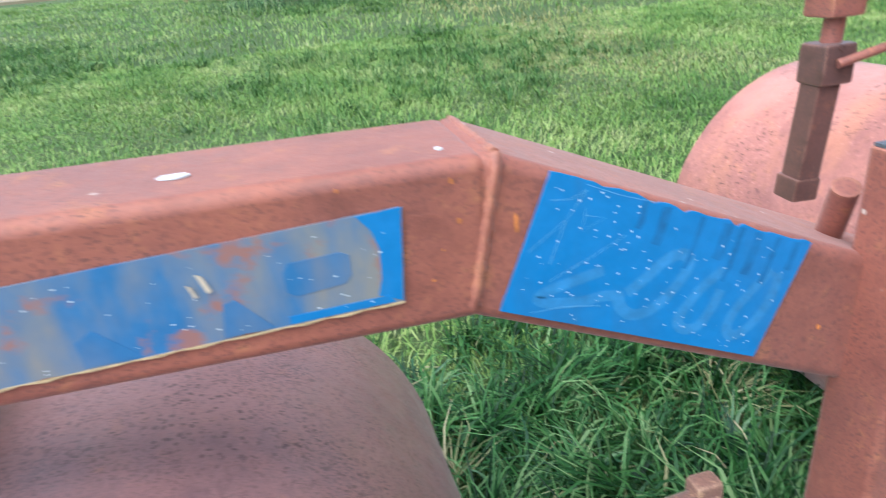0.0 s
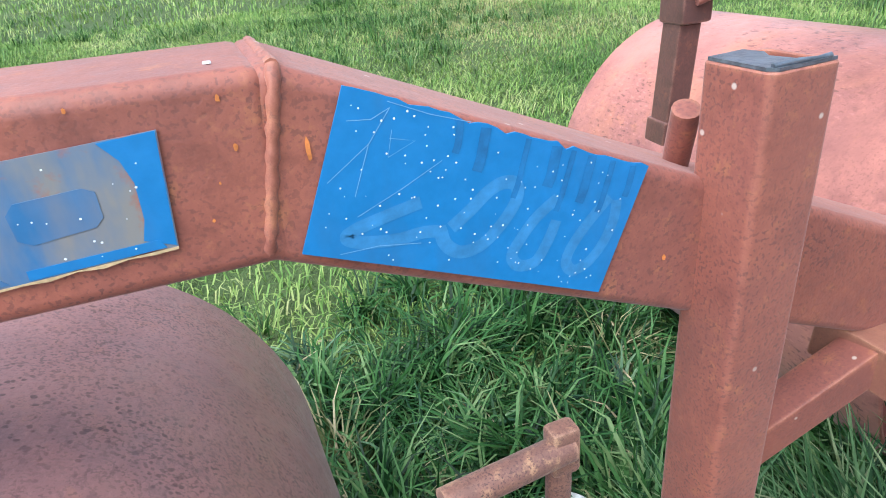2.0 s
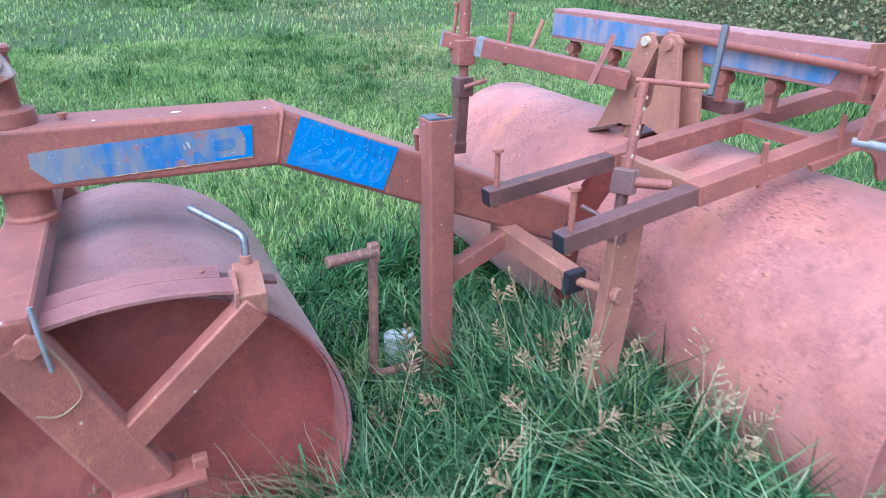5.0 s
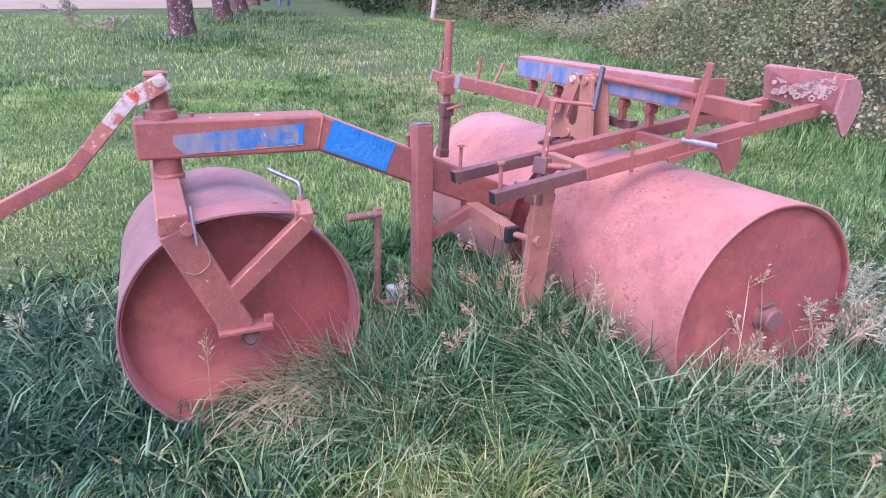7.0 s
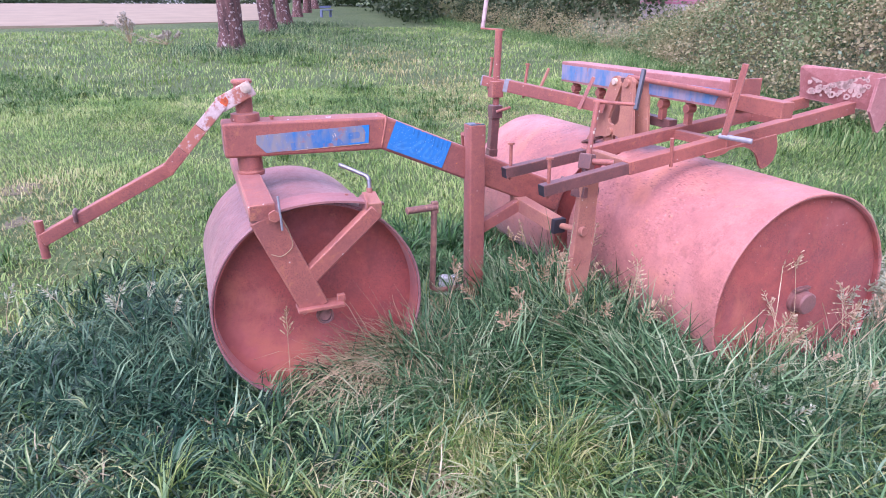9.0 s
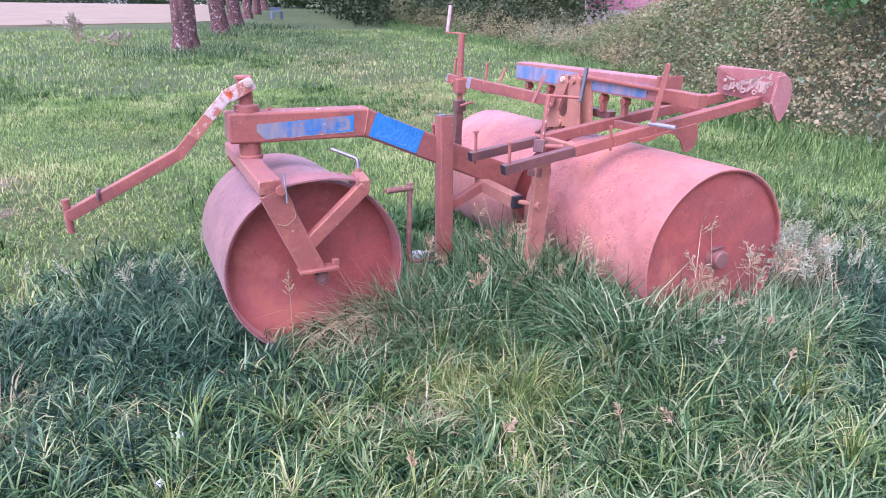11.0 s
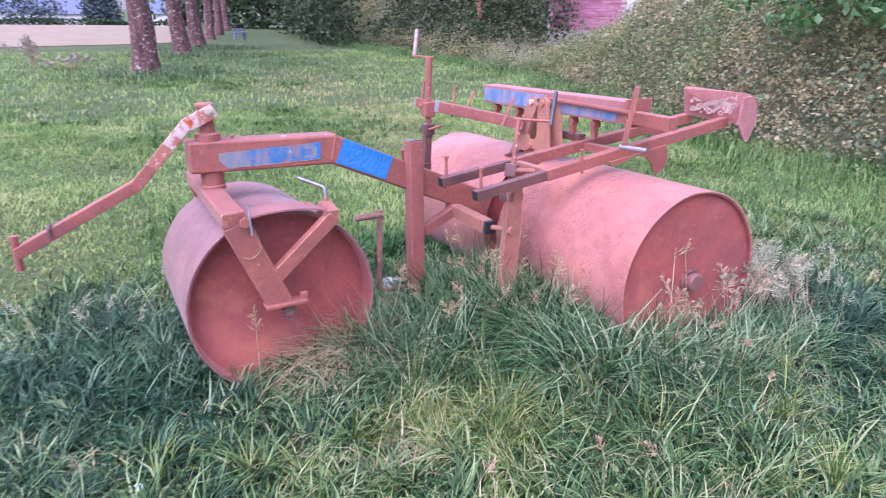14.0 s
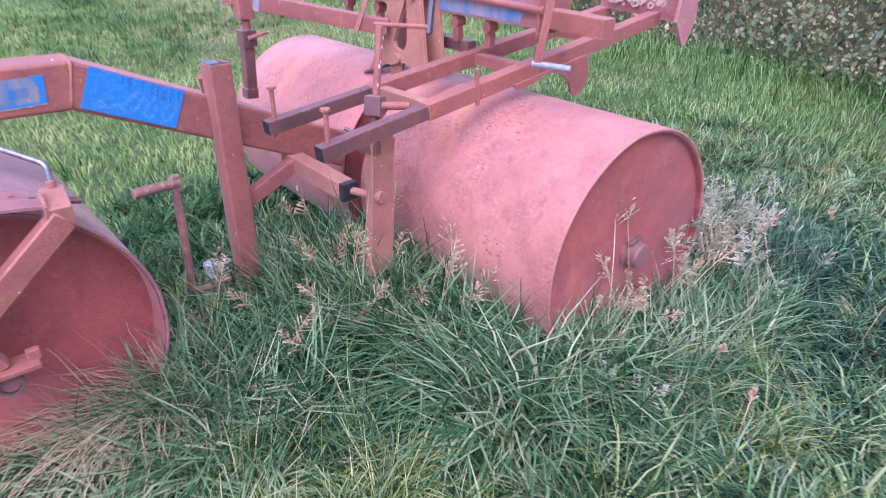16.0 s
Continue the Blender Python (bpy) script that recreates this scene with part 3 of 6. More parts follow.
part("weld_bead", bm, M_BEAM, beam, "lumpy weld bead at the knee", 60)
def tube_outline(w, d, r, n=4):
    out = []
    for cx, cy, a0 in ((w / 2 - r, d / 2 - r, 0), (-w / 2 + r, d / 2 - r, 90), (-w / 2 + r, -d / 2 + r, 180), (w / 2 - r, -d / 2 + r, 270)):
        out += [(cx + r * math.cos(radians(a0 + 90 * k / n)), cy + r * math.sin(radians(a0 + 90 * k / n))) for k in range(n + 1)]
    return out


bm = bmesh.new()
rows = []
for w, d, r, z in ((0.078, 0.078, 0.009, 0.10), (0.078, 0.078, 0.009, 0.55), (0.078, 0.078, 0.009, 1.0035), (0.076, 0.076, 0.008, 1.0050), (0.069, 0.069, 0.005, 1.0050), (0.067, 0.067, 0.005, 1.0035), (0.067, 0.067, 0.005, 0.90)):
    rows.append([bm.verts.new((x, y, z)) for x, y in tube_outline(w, d, r)])
for a, b in zip(rows, rows[1:]):
    for k in range(len(a)):
        bm.faces.new((a[k], a[(k + 1) % len(a)], b[(k + 1) % len(a)], b[k]))
bm.faces.new(rows[0])
bm.faces.new(rows[-1])
post = part("post", bm, M_BEAM, roller, "upright red-brown box-section post with an open top", 30)
post.matrix_basis = pose(0.5125, 0.5265, 0, 0, 0, 1)
bm = plate(bmesh.new(), [(-0.036, 0.034, 1.0070), (-0.037, -0.030, 1.0070), (-0.030, -0.037, 1.0070), (0.010, -0.037, 1.0070), (0.034, -0.036, 1.0070), (0.006, -0.020, 1.0070), (0.000, 0.002, 1.0070), (0.010, 0.016, 1.0070), (0.006, 0.036, 1.0070)], (0, 0, 0.003))
part("broken_cap", bm, M_FOIL, post, "cracked shiny grey cap")
bm = sweep(bmesh.new(), [(-0.033, -0.032, 1.0095), (-0.010, -0.034, 1.0105), (0.014, -0.033, 1.0090), (0.028, -0.034, 1.0095)], lambda q: 0.0022 + 0.0014 * math.sin(q * 9), 8)
part("cap_fold", bm, M_FOIL, post, "folded grey edge of the cap", 60)
bm = bmesh.new()
rod(bm, (0.515, 0.640, 0.84), (0.483, 0.588, 0.955), 0.014, 14)
part("pin", bm, M_BEAM, roller, "", 40)
bolt(roller, (-0.37, BYC - 0.01, 1.06), (-0.37, BYC - 0.01, 1.078), 0.006)


def decal(pts, y, material, name, label):
    bm = plate(bmesh.new(), [(x, y, z) for x, z in pts], (0, 0.0016, 0))
    return part(name, bm, material, beam, label)


def edge_pts(a, b, n, amp, seed):
    rnd = random.Random(seed)
    return [(a[0] + (b[0] - a[0]) * k / n, a[1] + (b[1] - a[1]) * k / n + rnd.uniform(-amp, amp)) for k in range(n)]


def zl(z):
    return z + 0.0195


D2 = [(0.146, zl(1.021)), (0.404, zl(0.909)), (0.356, zl(0.795)), (0.098, zl(0.906))]
torn = [(x, z - 0.0035 * max(0.0, math.sin(k * 1.7)) * (k > 11)) for k, (x, z) in enumerate(edge_pts(D2[0], D2[1], 34, 0.0013, 5))]
d2 = decal([D2[0], *torn[1:], D2[1], D2[2], D2[3]], BY0 - 0.0022, M_BLUE, "blue_decal", "blue vinyl decal with scratches and ghost script")
D1 = [(-0.445, zl(1.000)), (0.026, zl(1.013)), (0.019, zl(0.934)), (-0.43, zl(0.925))]
d1 = decal([(-0.445, zl(0.998)), D1[1], *edge_pts(D1[2], D1[3], 22, 0.0012, 8), (-0.415, zl(0.928)), (-0.448, zl(0.965))], BY0 - 0.0022, M_BLUEF, "faded_decal", "faded blue decal peeling at its edges")


def on_decal(corners, u, v, y):
    a, b, c, d = [Vector((p[0], 0, p[1])) for p in corners]
    p = (a * (1 - u) + b * u) * (1 - v) + (d * (1 - u) + c * u) * v
    return Vector((p.x, y, p.z))


def stroke(bm, corners, uv, w, y):
    """A flat painted stroke on a decal, through uv places."""
    pts = [on_decal(corners, u, v, y) for u, v in uv]
    row = []
    for i, p in enumerate(pts):
        d = (pts[min(i + 1, len(pts) - 1)] - pts[max(i - 1, 0)]).normalized()
        s = Vector((-d.z, 0, d.x)) * w / 2
        row.append((bm.verts.new(p + s), bm.verts.new(p - s)))
    for (a, b), (c, d) in zip(row, row[1:]):
        bm.faces.new((a, b, d, c))


ys = BY0 - 0.0032
def smooth_uv(pts, n=6):
    """A smooth line through pts."""
    out = []
    for i in range(len(pts) - 1):
        a, b, c, d = [Vector((*pts[max(0, min(len(pts) - 1, i + k))], 0)) for k in (-1, 0, 1, 2)]
        for k in range(n):
            t = k / n
            q = 0.5 * (2 * b + (c - a) * t + (2 * a - 5 * b + 4 * c - d) * t * t + (3 * b - a - 3 * c + d) * t ** 3)
            out.append((q.x, q.y))
    return out + [pts[-1]]


for k, (w, uv) in enumerate((
        (0.0105, [(0.285, 0.560), (0.212, 0.665), (0.130, 0.790), (0.105, 0.860), (0.150, 0.875), (0.246, 0.823), (0.318, 0.749), (0.383, 0.718)]),
        (0.0115, [(0.365, 0.712), (0.396, 0.805), (0.449, 0.843), (0.509, 0.773), (0.553, 0.605), (0.575, 0.43), (0.558, 0.33), (0.517, 0.331), (0.477, 0.41), (0.44, 0.551), (0.397, 0.691)]),
        (0.011, [(0.711, 0.36), (0.662, 0.517), (0.632, 0.698), (0.624, 0.818), (0.661, 0.878), (0.712, 0.829), (0.731, 0.677), (0.735, 0.513)]),
        (0.011, [(0.896, 0.273), (0.852, 0.49), (0.825, 0.682), (0.827, 0.806), (0.866, 0.854), (0.91, 0.771), (0.939, 0.608), (0.944, 0.424), (0.927, 0.284)]))):
    bm = bmesh.new()
    stroke(bm, D2, smooth_uv(uv), w, ys - 0.00002 * k)
    part("ghost_stroke", bm, M_GHOST, d2, "faded pale script stroke")
bm = bmesh.new()
for uv in ([(0.02, 0.55), (0.10, 0.28), (0.13, 0.05)], [(0.03, 0.18), (0.09, 0.14), (0.13, 0.05)], [(0.10, 0.28), (0.10, 0.60)], [(0.15, 0.17), (0.16, 0.33), (0.22, 0.20), (0.15, 0.22)], [(0.12, 0.72), (0.22, 0.50), (0.31, 0.28)], [(0.1, 0.97), (0.2, 0.88), (0.32, 0.82)], [(0.12, 0.02), (0.24, 0.03), (0.36, 0.015)]):
    bm = bmesh.new()
    stroke(bm, D2, uv, 0.0006, ys - 0.0003)
    part("scratch", bm, M_SCRATCH, d2, "thin white scratch")


def specks(corners, parent, n, seed):
    rnd = random.Random(seed)
    bm = bmesh.new()
    for _ in range(n):
        p = on_decal(corners, rnd.uniform(0.03, 0.97), rnd.uniform(0.04, 0.96), ys - 0.0012)
        r = 0.0004 + 0.0006 * rnd.random()
        bm.faces.new([bm.verts.new(p + Vector((r * math.cos(a), 0, r * math.sin(a)))) for a in [k * 1.047 for k in range(6)]])
    tagged(part("specks", bm, M_SPECK, parent, "tiny white paint specks"), kind="stuff")


for u, v, w in ((0.34, 0.22, 0.008), (0.42, 0.30, 0.012), (0.56, 0.42, 0.007), (0.66, 0.30, 0.014), (0.72, 0.45, 0.007), (0.79, 0.36, 0.012), (0.87, 0.40, 0.008), (0.95, 0.25, 0.009)):
    bm = bmesh.new()
    stroke(bm, D2, smooth_uv([(u - 0.010, 0.025), (u - 0.004, v * 0.4), (u + 0.002, v * 0.75), (u + 0.001, v)]), w * 0.75, ys - 0.0002)
    part("dirt_streak", bm, M_SMUDGE, d2, "dark dirt run on the blue")
specks(D2, d2, 110, 3)
specks(D1, d1, 60, 4)
def shape(uv, material, name, label, yy):
    part(name, plate(bmesh.new(), [on_decal(D1, u, v, yy) for u, v in uv], (0, 0.0006, 0)), material, d1, label)


shape(((0.80, 0.42), (0.812, 0.34), (0.895, 0.33), (0.91, 0.38), (0.912, 0.60), (0.90, 0.67), (0.82, 0.70), (0.803, 0.64)), M_BLUED, "letter_shape", "remains of a blue printed shape", ys)
shape(((0.70, 0.62), (0.72, 0.60), (0.775, 0.98), (0.69, 0.98)), M_BLUED, "letter_shape", "remains of a blue printed shape", ys)
shape(((0.47, 0.70), (0.50, 0.60), (0.56, 0.98), (0.47, 0.98)), M_BLUED, "letter_shape", "remains of a blue printed shape", ys)
shape(((0.27, 0.60), (0.31, 0.60), (0.31, 0.98), (0.27, 0.98)), M_BLUED, "letter_shape", "remains of a blue printed shape", ys)
shape(((0.925, 0.01), (0.998, 0.0), (0.998, 0.985), (0.955, 0.88), (0.962, 0.70), (0.960, 0.38), (0.948, 0.18)), M_BLUE, "border_strip", "blue decal border", ys)
shape(((0.80, 0.90), (0.975, 0.90), (0.985, 0.985), (0.80, 0.985)), M_BLUE, "border_strip", "blue decal border", ys - 0.0003)
shape([(0.30 + 0.7 * k / 20, 1.0) for k in range(21)] + [(1.0 - 0.7 * k / 20, 1.022 + 0.014 * math.sin(k * 2.7)) for k in range(21)], M_STRAWEDGE, "peeled_edge", "cream peeled decal edge", ys)
bm = bmesh.new()
for u, v, s in ((0.68, 0.36, 0.0045), (0.66, 0.42, 0.003)):
    bm = bmesh.new()
    p = on_decal(D1, u, v, ys - 0.001)
    plate(bm, [p + Vector((-s, 0, s * 1.8)), p + Vector((0, 0, s * 1.2)), p + Vector((s, 0, -s * 1.6)), p + Vector((s * 0.2, 0, -s * 1.9))], (0, 0.001, 0))
    part("paint_chip", bm, M_CREAM, d1, "cream paint chip")

rnd = random.Random(21)
bm = bmesh.new()
for x, z, a, b in ((0.1165, 1.000, 0.0022, 0.011), (0.121, 0.975, 0.0016, 0.0025), (0.121, 0.950, 0.002, 0.004), (0.066, 1.045, 0.0018, 0.0028), (0.070, 1.012, 0.002, 0.003), (-0.02, 1.052, 0.0015, 0.002), (0.43, 0.83, 0.0025, 0.004), (0.045, 0.965, 0.0012, 0.0016), (-0.25, 1.04, 0.002, 0.0016), (0.055, 0.99, 0.001, 0.0014)):
    bm.faces.new([bm.verts.new((x + a * math.cos(t) * rnd.uniform(0.6, 1.1), BY0 - 0.0012, z + b * math.sin(t) * rnd.uniform(0.6, 1.1))) for t in [k * 0.785 for k in range(8)]])
tagged(part("rust_chips", bm, M_CHIP, beam, "small bright rust chips"), kind="stuff")

for x, y, z, a, b in ((-0.136, 0.598, 1.0650, 0.012, 0.006), (0.066, 0.575, 1.0613, 0.003, 0.002), (-0.31, 0.57, 1.0680, 0.004, 0.003)):
    bm = bmesh.new()
    rnd_ = random.Random(int(x * 1000))
    plate(bm, [(x + a * math.cos(t) * rnd_.uniform(0.75, 1.1), y + b * math.sin(t) * rnd_.uniform(0.75, 1.1), z + 0.0012) for t in [k * 0.571 for k in range(11)]], (0, 0, 0.0016))
    part("dropping", bm, M_SPECK, beam, "white bird dropping")

# steering column, drawbar and fork
KX, KY = -0.475, 0.606
bm = bmesh.new()
lathe(bm, [(0.001, 1.235), (0.036, 1.235), (0.041, 1.230), (0.041, 1.222), (0.034, 1.218), (0.034, 1.105), (0.056, 1.101), (0.058, 1.080), (0.058, 1.07)], 36, 'Z')
column = part("kingpin", bm, M_BEAM, roller, "upright steering kingpin with flanged cap", 35)
column.location = (KX, KY, 0)
bm = bmesh.new()
lathe(bm, [(0.050, 0.96), (0.050, 0.87), (0.056, 0.865), (0.056, 0.85)], 36, 'Z')
col2 = part("lower_sleeve", bm, M_BEAM, roller, "", 35)
col2.location = (KX, KY, 0)

draw = new("drawbar")
draw.parent = roller
tagged(draw, "cranked steel drawbar, upper end painted white")
DY = 0.55
P0, P1, P2 = Vector((-0.465, DY, 1.205)), Vector((-0.795, 0.61, 0.893)), Vector((-1.275, 0.585, 0.668))
K0 = Vector((-0.572, 0.575, 1.140))
bm = bmesh.new()
bar(bm, P0 + Vector((0.025, 0, 0.002)), K0, 0.022, 0.062, bev=0.006)
part("arm_head", bm, M_WORN, draw, "white chipped painted arm head", 40)
KM = K0.lerp(P1, 0.68)
KW = K0.lerp(P1, 0.34)
part("upper_arm", bar(bmesh.new(), K0 + Vector((0.012, 0, 0.01)), KW, 0.045, 0.05, bev=0.005), M_WORN, draw, "arm with worn white paint", 40)
part("upper_arm", bar(bmesh.new(), KW, KM, 0.0453, 0.0503, bev=0.003), M_WORNER, draw, "arm with last traces of white paint", 40)
part("middle_arm", bar(bmesh.new(), KM, P1, 0.0455, 0.0505, bev=0.005), M_BEAM, draw, "", 40)
rp = K0.lerp(P0, 0.22) + Vector((0, -0.0125, 0))
bm = plate(bmesh.new(), [rp + Vector((dx, 0, dz)) for dx, dz in ((-0.022, -0.012), (-0.012, -0.024), (0.006, -0.016), (0.014, 0.004), (0.004, 0.022), (-0.004, 0.012), (-0.014, 0.016))], (0, 0.002, 0))
part("rust_patch", bm, plain("bright_rust", (0.55, 0.11, 0.03), 0.8, 0, 0.4, 60), draw, "bright orange rust patch", 40)
part("lower_arm", bar(bmesh.new(), P1 + Vector((0.01, 0, 0.008)), P2, 0.046, 0.05, bev=0.005), M_BEAM, draw, "", 40)
bm = rod(bmesh.new(), P2 + Vector((0, 0, -0.075)), P2 + Vector((0, 0, 0.075)), 0.016, 16)
part("end_tube", bm, M_BEAM, draw, "", 40)
bm = bmesh.new()
sweep(bm, rounded([P2 + Vector((0.13, -0.02, 0.06)), P2 + Vector((0.13, -0.02, 0.10)), P2 + Vector((0.13, 0.03, 0.10)), P2 + Vector((0.13, 0.03, 0.06))], 0.015), 0.008)
part("hook_ring", bm, M_DARK, draw, "", 40)
bm = rod(bmesh.new(), (-0.467, DY - 0.026, 1.208), (-0.467, DY + 0.03, 1.208), 0.011, 18)
rod(bm, (-0.467, DY - 0.016, 1.208), (-0.467, DY - 0.010, 1.208), 0.021, 18)
part("pivot_bolt", bm, M_CREAM, draw, "pale pivot bolt with washer", 35)

fork = new("front_fork")
fork.parent = roller
FKX = -0.490
bm = bar(bmesh.new(), (FKX, 0.082, 0.826), (FKX, 1.07, 0.826), 0.094, 0.062, bev=0.005, seg=1)
part("top_bar", bm, M_BEAM, fork, "", 40)
for yy, s in ((0.106, 1), (1.055, -1)):
    bm = bar(bmesh.new(), (FKX + 0.002, yy, 0.805), (-0.332, yy, 0.43), 0.05, 0.104, up=(1, 0, 0), bev=0.004, seg=1)
    leg = part("leg", bm, M_BEAM, fork, "", 40)
    bm = bar(bmesh.new(), (-0.40, yy - 0.01 * s, 0.436), (-0.225, yy - 0.01 * s, 0.436), 0.075, 0.014, bev=0.003)
    part("foot_plate", bm, M_BEAM, leg, "", 40)
    if s > 0:
        part("brace", bar(bmesh.new(), (-0.38, yy, 0.525), (-0.078, yy, 0.785), 0.046, 0.060, bev=0.004, seg=1), M_BEAM, fork, "", 40)
        part("lug", bar(bmesh.new(), (-0.232, yy - 0.01, 0.44), (-0.232, yy - 0.01, 0.47), 0.03, 0.022, up=(0, 1, 0), bev=0.004), M_BEAM, leg, "", 40)
    bm = rod(bmesh.new(), (-0.298, yy - 0.012 * s, 0.392), (-0.298, yy + 0.10 * s, 0.392), 0.022, 22)
    part("axle_stub", bm, M_HUB, leg, "worn axle stub end", 35)
    bm = bmesh.new()
    lathe(bm, [(0.024, 0.0), (0.024, -0.018), (0.030, -0.020), (0.033, -0.016), (0.033, 0.0), (0.024, 0.0)], 28)
    ring = part("axle_ring", bm, M_DARK, leg, "dark ring round the axle end", 35)
    ring.location, ring.scale = (-0.298, yy - 0.002 * s, 0.392), (1, s, 1)
# two scraper strips bent over the drum beside its rim, with a gap between them
def bent_strip(name, x0, x1, y0, y1, top, material, label):
    bm = bmesh.new()
    rows = []
    for k in range(25):
        x = x0 + (x1 - x0) * k / 24
        z = top - (x + 0.28) ** 2 / 1.5
        rows.append([bm.verts.new((x, y, z + dz)) for y, dz in ((y0, -0.010), (y0, -0.002), (y1, 0.0), (y1, -0.008))])
    for a, b in zip(rows, rows[1:]):
        for k in range(4):
            bm.faces.new((a[k], a[(k + 1) % 4], b[(k + 1) % 4], b[k]))
    bm.faces.new(rows[0])
    bm.faces.new(rows[-1])
    return part(name, bm, material, fork, label, 30)


bent_strip("scraper_strip", -0.46, -0.085, 0.112, 0.170, 0.838, M_STRIP, "curved red scraper strip over the rim")
bent_strip("scraper_strip", -0.46, -0.13, 0.182, 0.236, 0.836, M_STRIP, "second scraper strip lying on the drum")
part("strip_bar", bar(bmesh.new(), (-0.20, 0.212, 0.822), (-0.018, 0.212, 0.775), 0.034, 0.010, bev=0.002), M_DARK, fork, "dark flat clamping bar", 40)
bolt(fork, (-0.165, 0.205, 0.81), (-0.164, 0.205, 0.826), 0.0035)
part("clip", sweep(bmesh.new(), rounded([(-0.435, 0.064, 0.885), (-0.433, 0.060, 0.82), (-0.430, 0.064, 0.76)], 0.01), 0.0042, 8), M_CAPL, fork, "pale steel spring clip", 50)
bm = sweep(bmesh.new(), rounded([(-0.435, 0.070, 0.82), (-0.405, 0.072, 0.75), (-0.395, 0.074, 0.69), (-0.44, 0.076, 0.655), (-0.475, 0.074, 0.672)], 0.02), 0.0014, 6)
part("string", bm, M_SEED, fork, "loop of pale string", 60)
bm = bmesh.new()
bar(bm, (-0.085, 0.09, 0.79), (-0.075, 0.215, 0.806), 0.055, 0.05, bev=0.005)
bracket = part("bracket", bm, M_TAN, fork, "", 40)
part("lip", plate(bmesh.new(), [(-0.118, 0.088, 0.755), (-0.112, 0.088, 0.822), (-0.108, 0.150, 0.842), (-0.108, 0.215, 0.815), (-0.112, 0.215, 0.765)], (0.007, 0, 0)), M_BEAM, bracket)
part("socket", rod(bmesh.new(), (-0.075, 0.198, 0.79), (-0.073, 0.206, 0.845), 0.0115, 14), M_TAN, bracket, "", 40)
bm = sweep(bmesh.new(), rounded([(-0.075, 0.20, 0.80), (-0.070, 0.215, 0.885), (-0.155, 0.34, 0.915)], 0.02), 0.0082, 12)
part("latch_rod", bm, M_ZINC, fork, "bent bright zinc latch rod", 50)
bm = bolt(fork, (-0.452, 0.10, 0.815), (-0.452, 0.070, 0.815), 0.011, "pale bolt head")

# crank jack beside the post
bm = sweep(bmesh.new(), [(0.319, 0.548, 0.645), (0.316, 0.549, 0.50), (0.310, 0.552, 0.30), (0.305, 0.553, 0.225), (0.33, 0.553, 0.203), (0.48, 0.550, 0.203)], 0.0145, 12)
jack = part("crank_rod", bm, M_CRANK, roller, "rusty crank rod", 60)
bm = bar(bmesh.new(), (0.321, 0.547, 0.600), (0.321, 0.547, 0.660), 0.034, 0.026, bev=0.006)
part("crank_lug", bm, M_CRANK, jack, "", 40)
bm = rod(bmesh.new(), (0.329, 0.544, 0.632), (0.180, 0.532, 0.632), 0.0165, 18)
part("crank_grip", bm, M_CRANK, jack, "", 40)

# lower brace, transverse bar, skid leg
bm = bar(bmesh.new(), (0.53, 0.56, 0.485), (0.76, 0.535, 0.605), 0.052, 0.052, bev=0.005)
part("strut", bm, M_BEAM, roller, "", 40)
bm = bar(bmesh.new(), (0.765, 0.60, 0.605), (0.797, 0.246, 0.578), 0.062, 0.066, bev=0.005)
cross = part("cross_bar", bm, M_TAN, roller, "", 40)
bm = bar(bmesh.new(), (0.797, 0.2455, 0.578), (0.799, 0.220, 0.576), 0.064, 0.068, bev=0.004)
part("end_cap", bm, M_BLACK, cross, "dark plastic end cap", 40)
bm = bmesh.new()
plate(bm, [(0.832, 0.135, 0.815), (0.918, 0.135, 0.800), (0.912, 0.135, 0.55), (0.895, 0.135, 0.28), (0.795, 0.135, 0.28), (0.818, 0.135, 0.55)], (0, 0.036, 0))
bmesh.ops.bevel(bm, geom=list(bm.edges), offset=0.005, segments=2, affect='EDGES', profile=0.5)
leg = part("skid_leg", bm, M_TAN, roller, "tan rusted flat leg", 40)
rod(bm := bmesh.new(), (0.808, 0.225, 0.578), (0.850, 0.112, 0.580), 0.0135, 14)
rod(bm, (0.846, 0.122, 0.580), (0.852, 0.104, 0.580), 0.021, 18)
part("pivot_pin", bm, M_TAN, leg, "", 40)

# tow frame: two arms, cross bars, end plate
tow = new("tow_frame")
tow.parent = roller
tagged(tow, "long rusty tow frame with sleeved arms")
SL = 0.145


def tz(x):
    return 0.802 + SL * (x - 0.6)


def ay(x):
    return 0.395 - 0.085 * max(0.0, x - 0.6) / 1.65


for yf, lab in ((lambda x: ay(x), "far"), (lambda x: 0.057, "near")):
    bm = bar(bmesh.new(), (0.60, yf(0.6), tz(0.6)), (1.06, yf(1.06), tz(1.06)), 0.046, 0.048, bev=0.004)
    inner = part("inner_arm", bm, M_DARK, tow, "dark greasy inner arm", 40)
    bm = bar(bmesh.new(), (0.598, yf(0.6), tz(0.598)), (0.604, yf(0.6), tz(0.604)), 0.044, 0.046, bev=0.002)
    part("end_cap", bm, M_BLACK, inner, "black end cap", 40)
    bm = bar(bmesh.new(), (1.0, yf(1.0), tz(1.0)), (2.27, yf(2.27), tz(2.27)), 0.055, 0.057, bev=0.005)
    part("outer_arm", bm, M_BEAM, tow, "", 40)
    bolt(tow, (0.632, yf(0.6), tz(0.6) - 0.035), (0.632, yf(0.6), tz(0.6) + 0.125), 0.008)
